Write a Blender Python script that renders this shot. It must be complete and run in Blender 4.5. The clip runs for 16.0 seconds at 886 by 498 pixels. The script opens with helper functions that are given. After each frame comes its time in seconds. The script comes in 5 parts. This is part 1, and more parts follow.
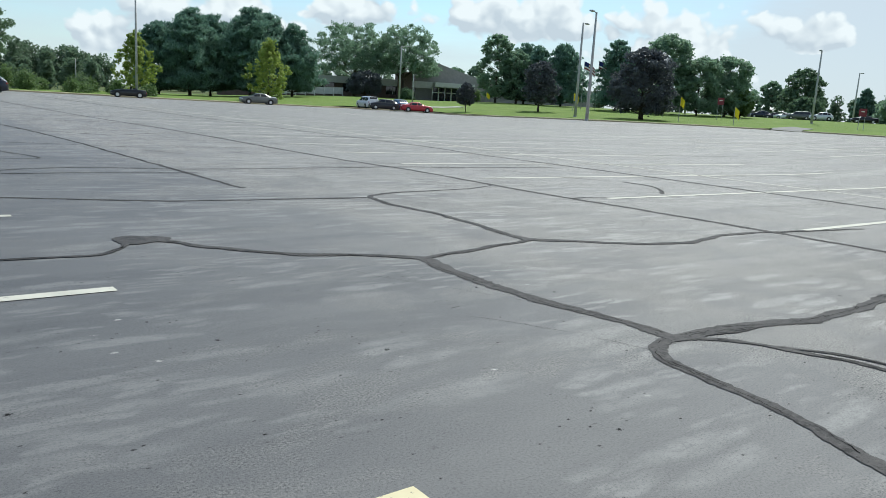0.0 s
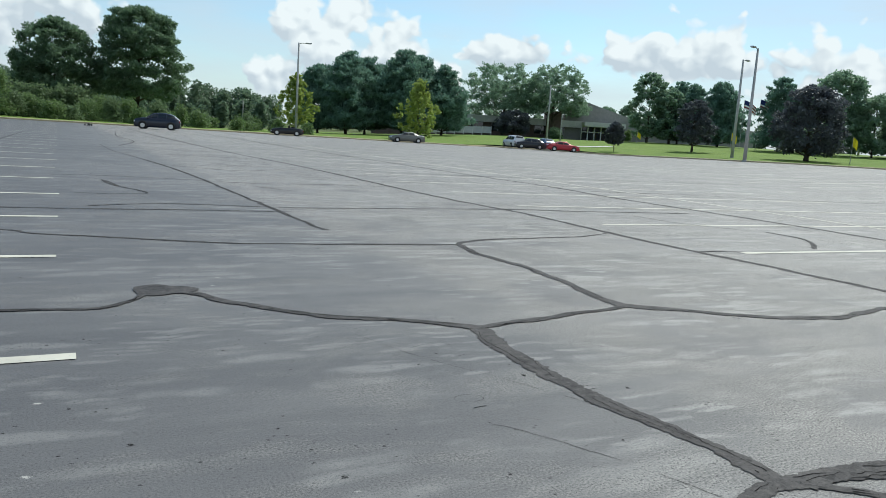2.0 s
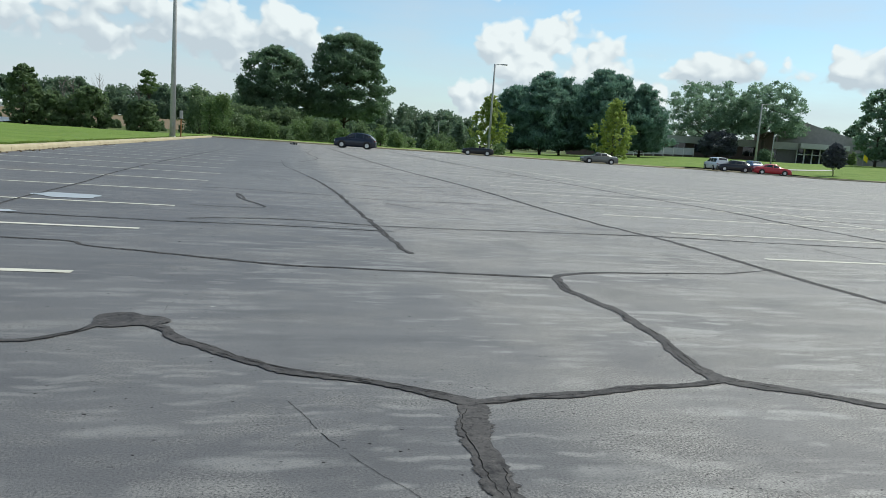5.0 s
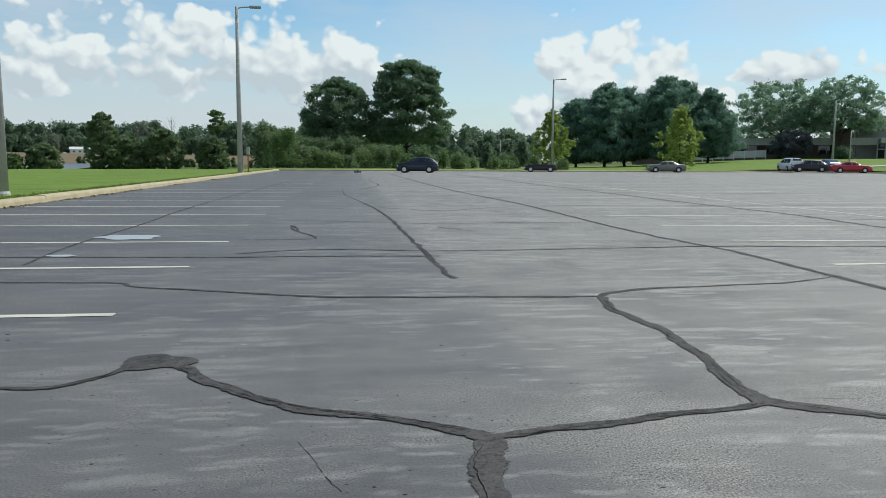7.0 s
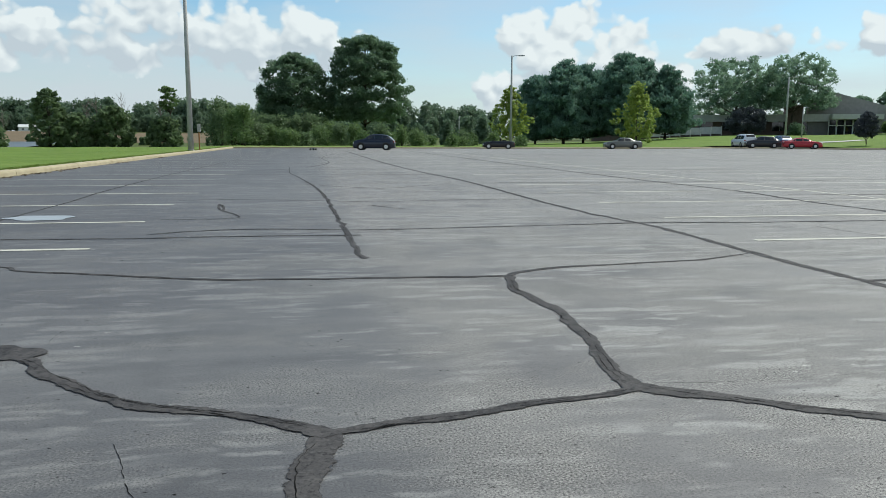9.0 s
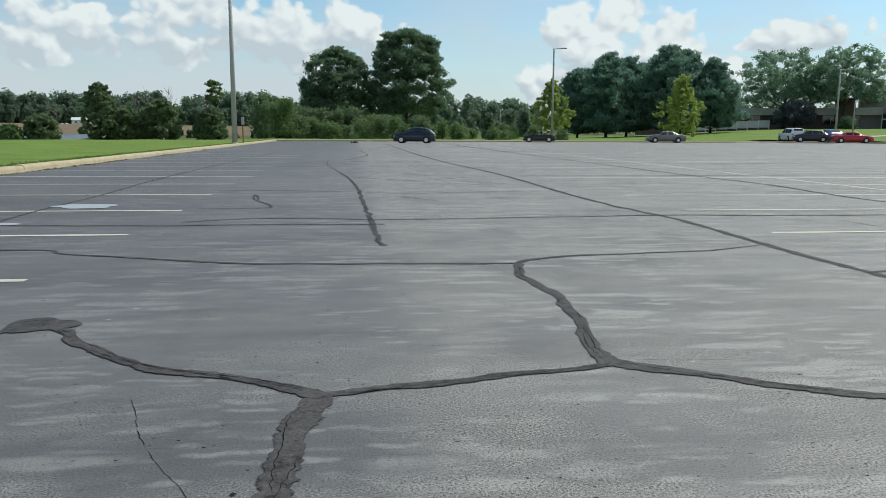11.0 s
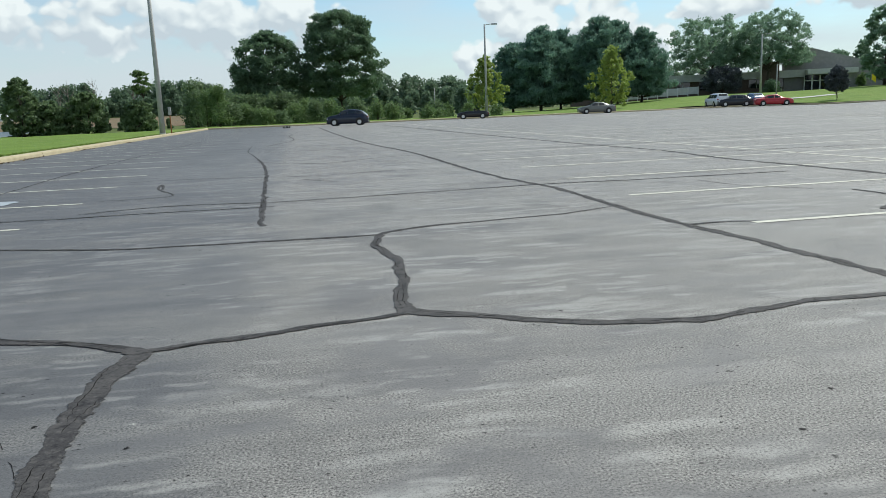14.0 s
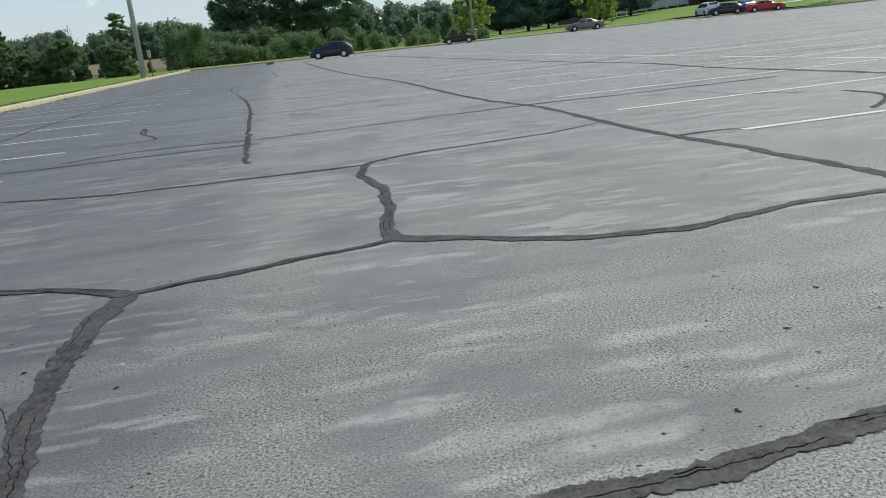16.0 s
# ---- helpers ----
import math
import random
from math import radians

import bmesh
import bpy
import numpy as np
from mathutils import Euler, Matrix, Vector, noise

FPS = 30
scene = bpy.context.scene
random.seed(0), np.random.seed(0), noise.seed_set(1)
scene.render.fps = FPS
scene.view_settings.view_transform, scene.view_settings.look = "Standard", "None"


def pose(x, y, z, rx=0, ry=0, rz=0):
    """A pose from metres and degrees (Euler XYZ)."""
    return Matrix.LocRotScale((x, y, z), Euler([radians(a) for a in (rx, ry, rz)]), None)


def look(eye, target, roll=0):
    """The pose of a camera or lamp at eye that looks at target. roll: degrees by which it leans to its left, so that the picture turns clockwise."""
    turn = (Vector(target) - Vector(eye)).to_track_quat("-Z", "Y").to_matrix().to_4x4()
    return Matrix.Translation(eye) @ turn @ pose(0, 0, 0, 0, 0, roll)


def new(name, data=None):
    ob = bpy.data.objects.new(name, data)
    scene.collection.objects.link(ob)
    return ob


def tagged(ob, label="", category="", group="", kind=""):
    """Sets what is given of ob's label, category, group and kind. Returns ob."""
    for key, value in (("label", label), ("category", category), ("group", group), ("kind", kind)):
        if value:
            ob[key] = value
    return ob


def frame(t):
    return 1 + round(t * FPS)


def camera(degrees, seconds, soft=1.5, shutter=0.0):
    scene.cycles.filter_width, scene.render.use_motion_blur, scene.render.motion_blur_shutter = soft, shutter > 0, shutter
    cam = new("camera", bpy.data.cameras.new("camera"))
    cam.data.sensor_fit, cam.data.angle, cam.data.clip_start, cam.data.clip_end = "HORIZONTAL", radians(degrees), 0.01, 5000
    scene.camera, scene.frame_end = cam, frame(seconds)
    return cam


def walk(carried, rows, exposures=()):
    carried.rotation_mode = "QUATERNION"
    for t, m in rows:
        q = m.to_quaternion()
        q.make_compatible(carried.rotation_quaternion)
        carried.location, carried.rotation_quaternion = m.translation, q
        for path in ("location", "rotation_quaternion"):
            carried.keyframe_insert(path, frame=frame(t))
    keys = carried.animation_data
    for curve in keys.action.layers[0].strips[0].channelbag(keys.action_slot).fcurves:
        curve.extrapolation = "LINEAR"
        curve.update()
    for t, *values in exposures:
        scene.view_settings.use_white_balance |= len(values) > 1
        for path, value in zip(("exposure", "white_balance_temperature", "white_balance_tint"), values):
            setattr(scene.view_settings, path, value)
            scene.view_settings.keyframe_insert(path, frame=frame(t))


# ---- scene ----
# Camera: seconds, x, y, z, yaw, pitch, roll. +Y runs along the parking aisle, +X along the stall lines.
cam = camera(60.35, 16.0, 0.85)
ROWS = [
    (0, 1.197, 1.233, 1.099, -37.63, -10.60, -3.42),
    (0.5, 1.406, 1.374, 1.115, -35.72, -10.05, -1.78),
    (1, 1.740, 1.416, 1.091, -31.34, -11.09, -2.14),
    (1.5, 2.004, 1.550, 1.063, -28.26, -11.17, -4.21),
    (2, 2.249, 1.769, 1.116, -26.49, -8.43, -3.73),
    (2.5, 2.587, 1.857, 1.110, -22.67, -8.85, -3.53),
    (3, 2.857, 2.034, 1.079, -19.34, -9.32, -4.84),
    (3.5, 3.020, 2.259, 1.080, -17.75, -8.57, -2.95),
    (4, 3.301, 2.363, 1.059, -14.83, -8.27, -1.79),
    (4.5, 3.536, 2.468, 1.068, -12.41, -8.76, -3.31),
    (4.7, 3.585, 2.541, 1.074, -12.16, -8.40, -3.82),
    (6.8, 3.899, 2.676, 1.110, -7.42, -6.79, -0.90),
    (7, 3.920, 2.664, 1.114, -6.89, -6.55, -0.39),
    (7.5, 4.044, 2.657, 1.101, -7.30, -7.53, -0.39),
    (8, 4.117, 2.735, 1.065, -9.31, -8.76, -0.71),
    (8.5, 4.220, 2.846, 1.093, -10.84, -8.61, -0.35),
    (9, 4.435, 2.837, 1.100, -9.72, -8.22, -0.25),
    (9.2, 4.508, 2.818, 1.094, -8.94, -8.98, -0.56),
    (11.5, 4.716, 2.348, 1.098, -5.78, -8.70, -0.24),
    (12, 4.936, 2.182, 1.083, -4.51, -10.36, 0.17),
    (12.5, 5.004, 2.091, 1.097, -3.66, -10.68, 1.70),
    (13, 5.026, 1.978, 1.090, -5.88, -10.72, 2.67),
    (13.5, 5.129, 1.849, 1.104, -10.40, -10.76, 2.11),
    (14, 5.291, 1.791, 1.114, -10.95, -10.33, 2.21),
    (14.5, 5.373, 1.772, 1.120, -11.29, -10.04, 3.09),
    (15, 5.389, 1.788, 1.113, -11.64, -10.35, 3.95),
    (15.5, 5.378, 1.803, 1.105, -11.75, -12.04, 4.38),
    (16, 5.357, 1.807, 1.071, -11.98, -15.67, 5.51),
]
walk(cam, [(t, pose(x, y, z, 90 + pitch, roll, yaw)) for t, x, y, z, yaw, pitch, roll in ROWS], [(0, 0.44, 6060, 2.8), (0.5, 0.32, 6090, 2.8), (1.0, 0.29, 6090, 2.8), (2.0, 0.42, 6110, 2.8), (2.5, 0.32, 6110, 2.8), (3.0, 0.37, 6140, 2.8), (4.0, 0.41, 6190, 2.8), (7.0, 0.28, 6210, 2.8), (8.0, 0.33, 6190, 2.8), (12.0, 0.27, 6220, 2.8), (12.5, 0.40, 6220, 2.8), (13.0, 0.47, 6240, 2.8), (14.0, 0.40, 6210, 2.8), (15.5, 0.36, 6180, 2.8), (16.0, 0.34, 6160, 2.8)])

# ---- world and sun ----
SUN_AZ, SUN_EL = 57.0, 50.0  # degrees east of +Y, degrees up


def build_world():
    w = bpy.data.worlds.new("sky")
    scene.world = w
    w.use_nodes = True
    nt = w.node_tree
    nt.nodes.clear()
    N, L = nt.nodes.new, nt.links.new

    def math_node(op, a, b=None, clamp=False):
        n = N("ShaderNodeMath")
        n.operation, n.use_clamp = op, clamp
        for i, v in enumerate((a, b)):
            if v is None:
                continue
            if isinstance(v, (int, float)):
                n.inputs[i].default_value = v
            else:
                L(v, n.inputs[i])
        return n.outputs[0]

    sky = N("ShaderNodeTexSky")
    sky.sky_type, sky.sun_disc = "NISHITA", False
    sky.sun_elevation, sky.sun_rotation = radians(SUN_EL), radians(SUN_AZ)
    sky.air_density, sky.dust_density, sky.ozone_density = 1.0, 0.6, 1.5
    tc = N("ShaderNodeTexCoord")
    sep = N("ShaderNodeSeparateXYZ")
    L(tc.outputs["Generated"], sep.inputs[0])
    x, y, z = sep.outputs
    # azimuth and height of the ray, stretched so that clouds flatten towards the horizon
    az = math_node("ARCTAN2", x, y)
    el = math_node("ARCSINE", z)
    comb = N("ShaderNodeCombineXYZ")
    L(az, comb.inputs[0])
    L(math_node("MULTIPLY", el, 1.15), comb.inputs[1])
    comb.inputs[2].default_value = 3.3
    big = N("ShaderNodeTexNoise")
    big.inputs["Scale"].default_value, big.inputs["Detail"].default_value = 5.5, 2.0
    L(comb.outputs[0], big.inputs["Vector"])
    warp = N("ShaderNodeTexNoise")
    warp.inputs["Scale"].default_value, warp.inputs["Detail"].default_value = 30.0, 4.0
    L(comb.outputs[0], warp.inputs["Vector"])

    def puffs(offset):
        """Billows: rounded cells at three sizes, pushed about by noise."""
        push = N("ShaderNodeVectorMath")
        push.operation = "MULTIPLY_ADD"
        L(warp.outputs["Color"], push.inputs[0])
        push.inputs[1].default_value = (0.022, 0.022, 0.0)
        L(comb.outputs[0], push.inputs[2])
        move = N("ShaderNodeVectorMath")
        move.operation = "ADD"
        L(push.outputs[0], move.inputs[0])
        move.inputs[1].default_value = offset
        total = None
        for scale, amount in ((15.0, 0.62), (34.0, 0.34), (80.0, 0.16)):
            cell = N("ShaderNodeTexVoronoi")
            cell.feature = "SMOOTH_F1"
            cell.inputs["Scale"].default_value, cell.inputs["Smoothness"].default_value = scale, 0.35
            L(move.outputs[0], cell.inputs["Vector"])
            v = math_node("MULTIPLY", math_node("SUBTRACT", 0.45, cell.outputs["Distance"]), amount * 1.95)
            total = v if total is None else math_node("ADD", total, v)
        return total

    billow = puffs((0.0, 0.0, 0.0))
    above = puffs((0.006, 0.012, 0.0))
    veil = N("ShaderNodeTexNoise")
    veil.inputs["Scale"].default_value, veil.inputs["Detail"].default_value = 2.2, 4.0
    L(comb.outputs[0], veil.inputs["Vector"])
    streaks = N("ShaderNodeTexNoise")
    streaks.inputs["Scale"].default_value, streaks.inputs["Detail"].default_value, streaks.inputs["Roughness"].default_value = 4.0, 5.0, 0.6
    flat = N("ShaderNodeVectorMath")
    flat.operation = "MULTIPLY"
    flat.inputs[1].default_value = (1.0, 4.5, 1.0)
    L(comb.outputs[0], flat.inputs[0])
    L(flat.outputs[0], streaks.inputs["Vector"])
    # cumulus heaps: azimuth, foot, height, half width (radians)
    heap, lit_sum = None, None
    for a, e, h, s in CLOUDS:
        dx = math_node("DIVIDE", math_node("SUBTRACT", az, a), s * 1.25)
        dy = math_node("DIVIDE", math_node("SUBTRACT", el, e), h)
        up = math_node("GREATER_THAN", dy, 0.0)
        dy = math_node("MULTIPLY", dy, math_node("SUBTRACT", 2.2, math_node("MULTIPLY", up, 1.2)))
        r = math_node("SUBTRACT", 1.0, math_node("ADD", math_node("MULTIPLY", dx, dx), math_node("MULTIPLY", dy, dy)))
        heap = r if heap is None else math_node("MAXIMUM", heap, r)
        lit = math_node("MULTIPLY", math_node("MAXIMUM", math_node("ADD", r, 0.35), 0.0), math_node("SUBTRACT", dy, 0.30))
        lit_sum = lit if lit_sum is None else math_node("ADD", lit_sum, lit)
    heap = math_node("MULTIPLY", math_node("MAXIMUM", heap, -1.6), 0.55)
    body = math_node("ADD", heap, billow)
    body = math_node("ADD", body, math_node("MULTIPLY", math_node("SUBTRACT", big.outputs[0], 0.5), 0.7))
    cumulus = math_node("MULTIPLY", math_node("ADD", body, 0.06), 5.6, True)
    haze = math_node("ADD", math_node("MULTIPLY", math_node("SUBTRACT", veil.outputs[0], 0.45), 2.2), math_node("MAXIMUM", math_node("SUBTRACT", 1.05, math_node("MULTIPLY", el, 6.0)), 0.18), True)
    haze = math_node("ADD", haze, math_node("MULTIPLY", math_node("SUBTRACT", streaks.outputs[0], 0.5), 1.1), True)
    # thicker haze on the sun's side
    haze = math_node("ADD", haze, math_node("MULTIPLY", math_node("MAXIMUM", math_node("SUBTRACT", az, 0.40), 0.0), 0.9), True)
    # cloud tone: tops and sun side bright, feet and hollows grey
    relief = math_node("MULTIPLY", math_node("SUBTRACT", billow, above), 1.05)
    tone = N("ShaderNodeValToRGB")
    tone.color_ramp.elements[0].position, tone.color_ramp.elements[0].color = 0.12, (5.3, 5.75, 6.25, 1)
    tone.color_ramp.elements[1].position, tone.color_ramp.elements[1].color = 0.66, (8.0, 8.15, 8.2, 1)
    L(math_node("ADD", math_node("ADD", relief, 0.46), math_node("MULTIPLY", lit_sum, 0.50)), tone.inputs[0])
    mix1 = N("ShaderNodeMixRGB")
    mix1.inputs[2].default_value = (5.9, 6.2, 6.65, 1)
    L(math_node("MULTIPLY", haze, 0.88), mix1.inputs[0])
    gain = N("ShaderNodeMixRGB")
    gain.blend_type = "MULTIPLY"
    gain.inputs[0].default_value, gain.inputs[2].default_value = 1.0, (0.95, 1.10, 1.13, 1)
    L(sky.outputs[0], gain.inputs[1])
    L(gain.outputs[0], mix1.inputs[1])
    mix2 = N("ShaderNodeMixRGB")
    L(cumulus, mix2.inputs[0])
    L(mix1.outputs[0], mix2.inputs[1])
    L(tone.outputs[0], mix2.inputs[2])
    bg = N("ShaderNodeBackground")
    bg.inputs[1].default_value = 0.085
    L(mix2.outputs[0], bg.inputs[0])
    L(bg.outputs[0], N("ShaderNodeOutputWorld").inputs[0])


CLOUDS = [(-0.45, 0.10, 0.08, 0.10), (-0.23, 0.11, 0.075, 0.11), (-0.07, 0.11, 0.085, 0.08), (0.01, 0.10, 0.055, 0.05), (0.31, 0.075, 0.105, 0.085), (0.36, 0.07, 0.06, 0.09), (0.53, 0.105, 0.03, 0.05), (0.76, 0.11, 0.055, 0.12), (0.93, 0.08, 0.085, 0.085), (1.08, 0.10, 0.03, 0.05), (-0.75, 0.1, 0.08, 0.16), (1.5, 0.12, 0.1, 0.2), (2.6, 0.15, 0.12, 0.3), (-1.7, 0.14, 0.1, 0.25), (-2.6, 0.2, 0.12, 0.3)]
build_world()
sun = new("sun", bpy.data.lights.new("sun", "SUN"))
sun.data.energy, sun.data.angle, sun.data.color = 3.4, radians(0.6), (1.0, 0.95, 0.87)
sun.matrix_world = look((0, 0, 0), (-math.sin(radians(SUN_AZ)) * math.cos(radians(SUN_EL)), -math.cos(radians(SUN_AZ)) * math.cos(radians(SUN_EL)), -math.sin(radians(SUN_EL))))


# ---- materials ----
class Nodes:
    """A small builder for node materials on object-space coordinates."""

    def __init__(self, name):
        self.m = bpy.data.materials.new(name)
        self.m.use_nodes = True
        self.t = self.m.node_tree
        self.t.nodes.clear()
        self.out = self.t.nodes.new("ShaderNodeOutputMaterial")
        self.bsdf = self.t.nodes.new("ShaderNodeBsdfPrincipled")
        self.link(self.bsdf.outputs[0], self.out.inputs[0])
        self.geo = self.t.nodes.new("ShaderNodeNewGeometry")
        self.pos = self.geo.outputs["Position"]

    def link(self, a, b):
        self.t.links.new(a, b)

    def put(self, socket, v):
        if isinstance(v, (int, float)):
            socket.default_value = v
        elif isinstance(v, tuple):
            socket.default_value = (*v, 1) if len(v) == 3 and len(socket.default_value) == 4 else v
        else:
            self.link(v, socket)

    def math(self, op, a, b=0.0, clamp=False):
        n = self.t.nodes.new("ShaderNodeMath")
        n.operation, n.use_clamp = op, clamp
        self.put(n.inputs[0], a)
        self.put(n.inputs[1], b)
        return n.outputs[0]

    def stretch(self, scale, vec=None):
        n = self.t.nodes.new("ShaderNodeVectorMath")
        n.operation = "MULTIPLY"
        self.put(n.inputs[0], vec or self.pos)
        n.inputs[1].default_value = scale
        return n.outputs[0]

    def noise(self, scale, detail=4.0, rough=0.55, vec=None, distort=0.0):
        n = self.t.nodes.new("ShaderNodeTexNoise")
        n.inputs["Scale"].default_value, n.inputs["Detail"].default_value = scale, detail
        n.inputs["Roughness"].default_value, n.inputs["Distortion"].default_value = rough, distort
        self.put(n.inputs["Vector"], vec or self.pos)
        return n.outputs[0]

    def cells(self, scale, vec=None, feature="F1"):
        n = self.t.nodes.new("ShaderNodeTexVoronoi")
        n.feature = feature
        n.inputs["Scale"].default_value = scale
        self.put(n.inputs["Vector"], vec or self.pos)
        return n.outputs["Distance"]

    def ramp(self, v, a, b):
        return self.math("DIVIDE", self.math("SUBTRACT", v, a), b - a, True)

    def mix(self, f, a, b, kind="MIX"):
        n = self.t.nodes.new("ShaderNodeMixRGB")
        n.blend_type = kind
        self.put(n.inputs[0], f)
        self.put(n.inputs[1], a)
        self.put(n.inputs[2], b)
        return n.outputs[0]

    def bump(self, h, strength, distance):
        n = self.t.nodes.new("ShaderNodeBump")
        n.inputs["Strength"].default_value, n.inputs["Distance"].default_value = strength, distance
        self.put(n.inputs["Height"], h)
        self.link(n.outputs[0], self.bsdf.inputs["Normal"])

    def done(self, color, rough=0.6, metal=0.0, spec=0.5):
        self.put(self.bsdf.inputs["Base Color"], color)
        self.put(self.bsdf.inputs["Roughness"], rough)
        self.put(self.bsdf.inputs["Metallic"], metal)
        self.put(self.bsdf.inputs["Specular IOR Level"], spec)
        return self.m


def asphalt():
    n = Nodes("worn_asphalt")
    sx = n.t.nodes.new("ShaderNodeSeparateXYZ")
    n.link(n.pos, sx.inputs[0])
    x = sx.outputs[0]
    wob = n.noise(0.6, 2.0)
    worn_side = n.ramp(n.math("ADD", x, wob), 4.2, 6.8)
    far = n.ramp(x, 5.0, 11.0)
    # sealer: cloudy at several sizes, drawn out across the aisle
    broad = n.noise(1.0, 4.0, 0.6, n.stretch((0.10, 0.40, 1.0)), 0.3)
    mid = n.noise(1.0, 5.0, 0.62, n.stretch((0.38, 1.5, 1.0)), 0.25)
    base = n.mix(n.ramp(n.math("ADD", n.math("MULTIPLY", broad, 0.5), n.math("MULTIPLY", mid, 0.5)), 0.40, 0.60), (0.112, 0.108, 0.111), (0.185, 0.179, 0.177))
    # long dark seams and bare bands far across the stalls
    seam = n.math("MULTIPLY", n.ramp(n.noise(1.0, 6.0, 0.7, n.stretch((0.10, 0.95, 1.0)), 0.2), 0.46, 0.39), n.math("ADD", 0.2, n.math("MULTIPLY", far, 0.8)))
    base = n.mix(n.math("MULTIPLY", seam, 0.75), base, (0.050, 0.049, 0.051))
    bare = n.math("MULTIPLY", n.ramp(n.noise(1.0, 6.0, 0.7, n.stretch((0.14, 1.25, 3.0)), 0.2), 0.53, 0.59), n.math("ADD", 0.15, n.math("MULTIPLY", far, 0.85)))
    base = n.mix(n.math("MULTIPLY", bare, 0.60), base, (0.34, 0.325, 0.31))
    # grazing sheen put into the colour: base turns paler towards high x
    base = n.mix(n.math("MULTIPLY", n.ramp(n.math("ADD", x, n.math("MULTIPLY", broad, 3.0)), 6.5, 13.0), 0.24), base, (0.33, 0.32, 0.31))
    # pale worn wisps
    push = n.t.nodes.new("ShaderNodeVectorMath")
    push.operation = "MULTIPLY_ADD"
    wander = n.t.nodes.new("ShaderNodeTexNoise")
    wander.inputs["Scale"].default_value, wander.inputs["Detail"].default_value = 3.2, 4.0
    n.link(n.pos, wander.inputs["Vector"])
    n.link(wander.outputs["Color"], push.inputs[0])
    push.inputs[1].default_value = (0.55, 0.16, 0.0)
    n.link(n.pos, push.inputs[2])
    wisp_a = n.ramp(n.cells(1.0, n.stretch((1.45, 6.6, 0.0), push.outputs[0])), 0.44, 0.22)
    wisp_b = n.ramp(n.cells(1.0, n.stretch((3.1, 14.0, 0.0), push.outputs[0])), 0.42, 0.20)
    drifts = n.noise(0.55, 4.0, 0.65)
    some = n.ramp(drifts, 0.44, 0.54)
    fray = n.ramp(n.noise(20.0, 5.0, 0.8), 0.30, 0.50)
    wisp = n.math("MULTIPLY", n.math("ADD", n.math("MULTIPLY", wisp_a, some), n.math("MULTIPLY", wisp_b, n.ramp(n.noise(0.8, 3.0, 0.6), 0.46, 0.58)), True), fray)
    base = n.mix(n.math("MULTIPLY", wisp, n.math("ADD", 0.62, n.math("MULTIPLY", worn_side, 0.22))), base, (0.34, 0.332, 0.318))
    # bared stone in drifts: pale chips and dark pits side by side
    zone = n.math("ADD", n.noise(1.0, 5.0, 0.68, n.stretch((0.75, 1.3, 1.0)), 0.4), n.math("MULTIPLY", worn_side, 0.10))
    d = n.math("ABSOLUTE", n.math("SUBTRACT", n.math("ADD", x, n.math("MULTIPLY", wob, 0.35)), 5.32))
    track = n.math("MULTIPLY", n.ramp(d, 0.34, 0.12), n.ramp(n.noise(2.5, 4.0, 0.7), 0.36, 0.55))
    zone = n.math("ADD", n.ramp(zone, 0.50, 0.63), n.math("MULTIPLY", track, 0.75), True)
    grain = n.noise(105.0, 3.0, 0.88)
    base = n.mix(n.math("MULTIPLY", zone, 0.30), base, (0.26, 0.242, 0.218))
    base = n.mix(n.math("MULTIPLY", worn_side, 0.12), base, (0.215, 0.196, 0.176))
    base = n.mix(n.math("MULTIPLY", n.ramp(grain, 0.53, 0.60), n.math("ADD", 0.12, n.math("MULTIPLY", zone, 0.50))), base, (0.46, 0.445, 0.41))
    pit = n.math("MULTIPLY", n.ramp(grain, 0.465, 0.39), n.math("ADD", 0.38, n.math("MULTIPLY", zone, 0.52)))
    base = n.mix(pit, base, (0.018, 0.018, 0.019))
    # fresher sealer in the stalls by the lawn, with an edge along the aisle
    edge = n.ramp(n.math("ADD", x, n.math("MULTIPLY", n.noise(1.3, 5.0, 0.7), 0.7)), 5.55, 4.95)
    base = n.mix(n.math("MULTIPLY", edge, 0.33), base, (0.042, 0.046, 0.053))
    base = n.mix(n.math("MULTIPLY", n.ramp(n.math("ADD", x, n.math("MULTIPLY", wob, 1.2)), 5.0, 1.5), 0.38), base, (0.050, 0.050, 0.055))
    oil = n.ramp(n.noise(0.9, 4.0, 0.65, n.stretch((1.0, 0.7, 1.0))), 0.58, 0.74)
    base = n.mix(n.math("MULTIPLY", oil, 0.42), base, (0.055, 0.055, 0.057))
    rust = n.math("MULTIPLY", n.ramp(n.noise(0.35, 5.0, 0.7), 0.58, 0.70), n.ramp(x, 2.0, -1.0))
    base = n.mix(n.math("MULTIPLY", rust, 0.30), base, (0.16, 0.115, 0.075))
    # pocks and pop-outs of uneven outline
    rough_edge = n.math("MULTIPLY", n.math("SUBTRACT", n.noise(70.0, 3.0, 0.8), 0.5), 0.5)
    pock = n.math("MULTIPLY", n.ramp(n.math("ADD", n.cells(17.0, n.stretch((0.8, 1.2, 1.0))), rough_edge), 0.13, 0.06), n.ramp(n.noise(2.2, 5.0, 0.75), 0.48, 0.56))
    base = n.mix(n.math("MULTIPLY", pock, 0.9), base, (0.014, 0.014, 0.014))
    spot = n.math("MULTIPLY", n.ramp(n.math("ADD", n.cells(4.2), n.math("MULTIPLY", rough_edge, 0.5)), 0.060, 0.035), n.ramp(n.noise(1.6, 2.0), 0.46, 0.52))
    base = n.mix(n.math("MULTIPLY", spot, 0.92), base, (0.014, 0.014, 0.014))
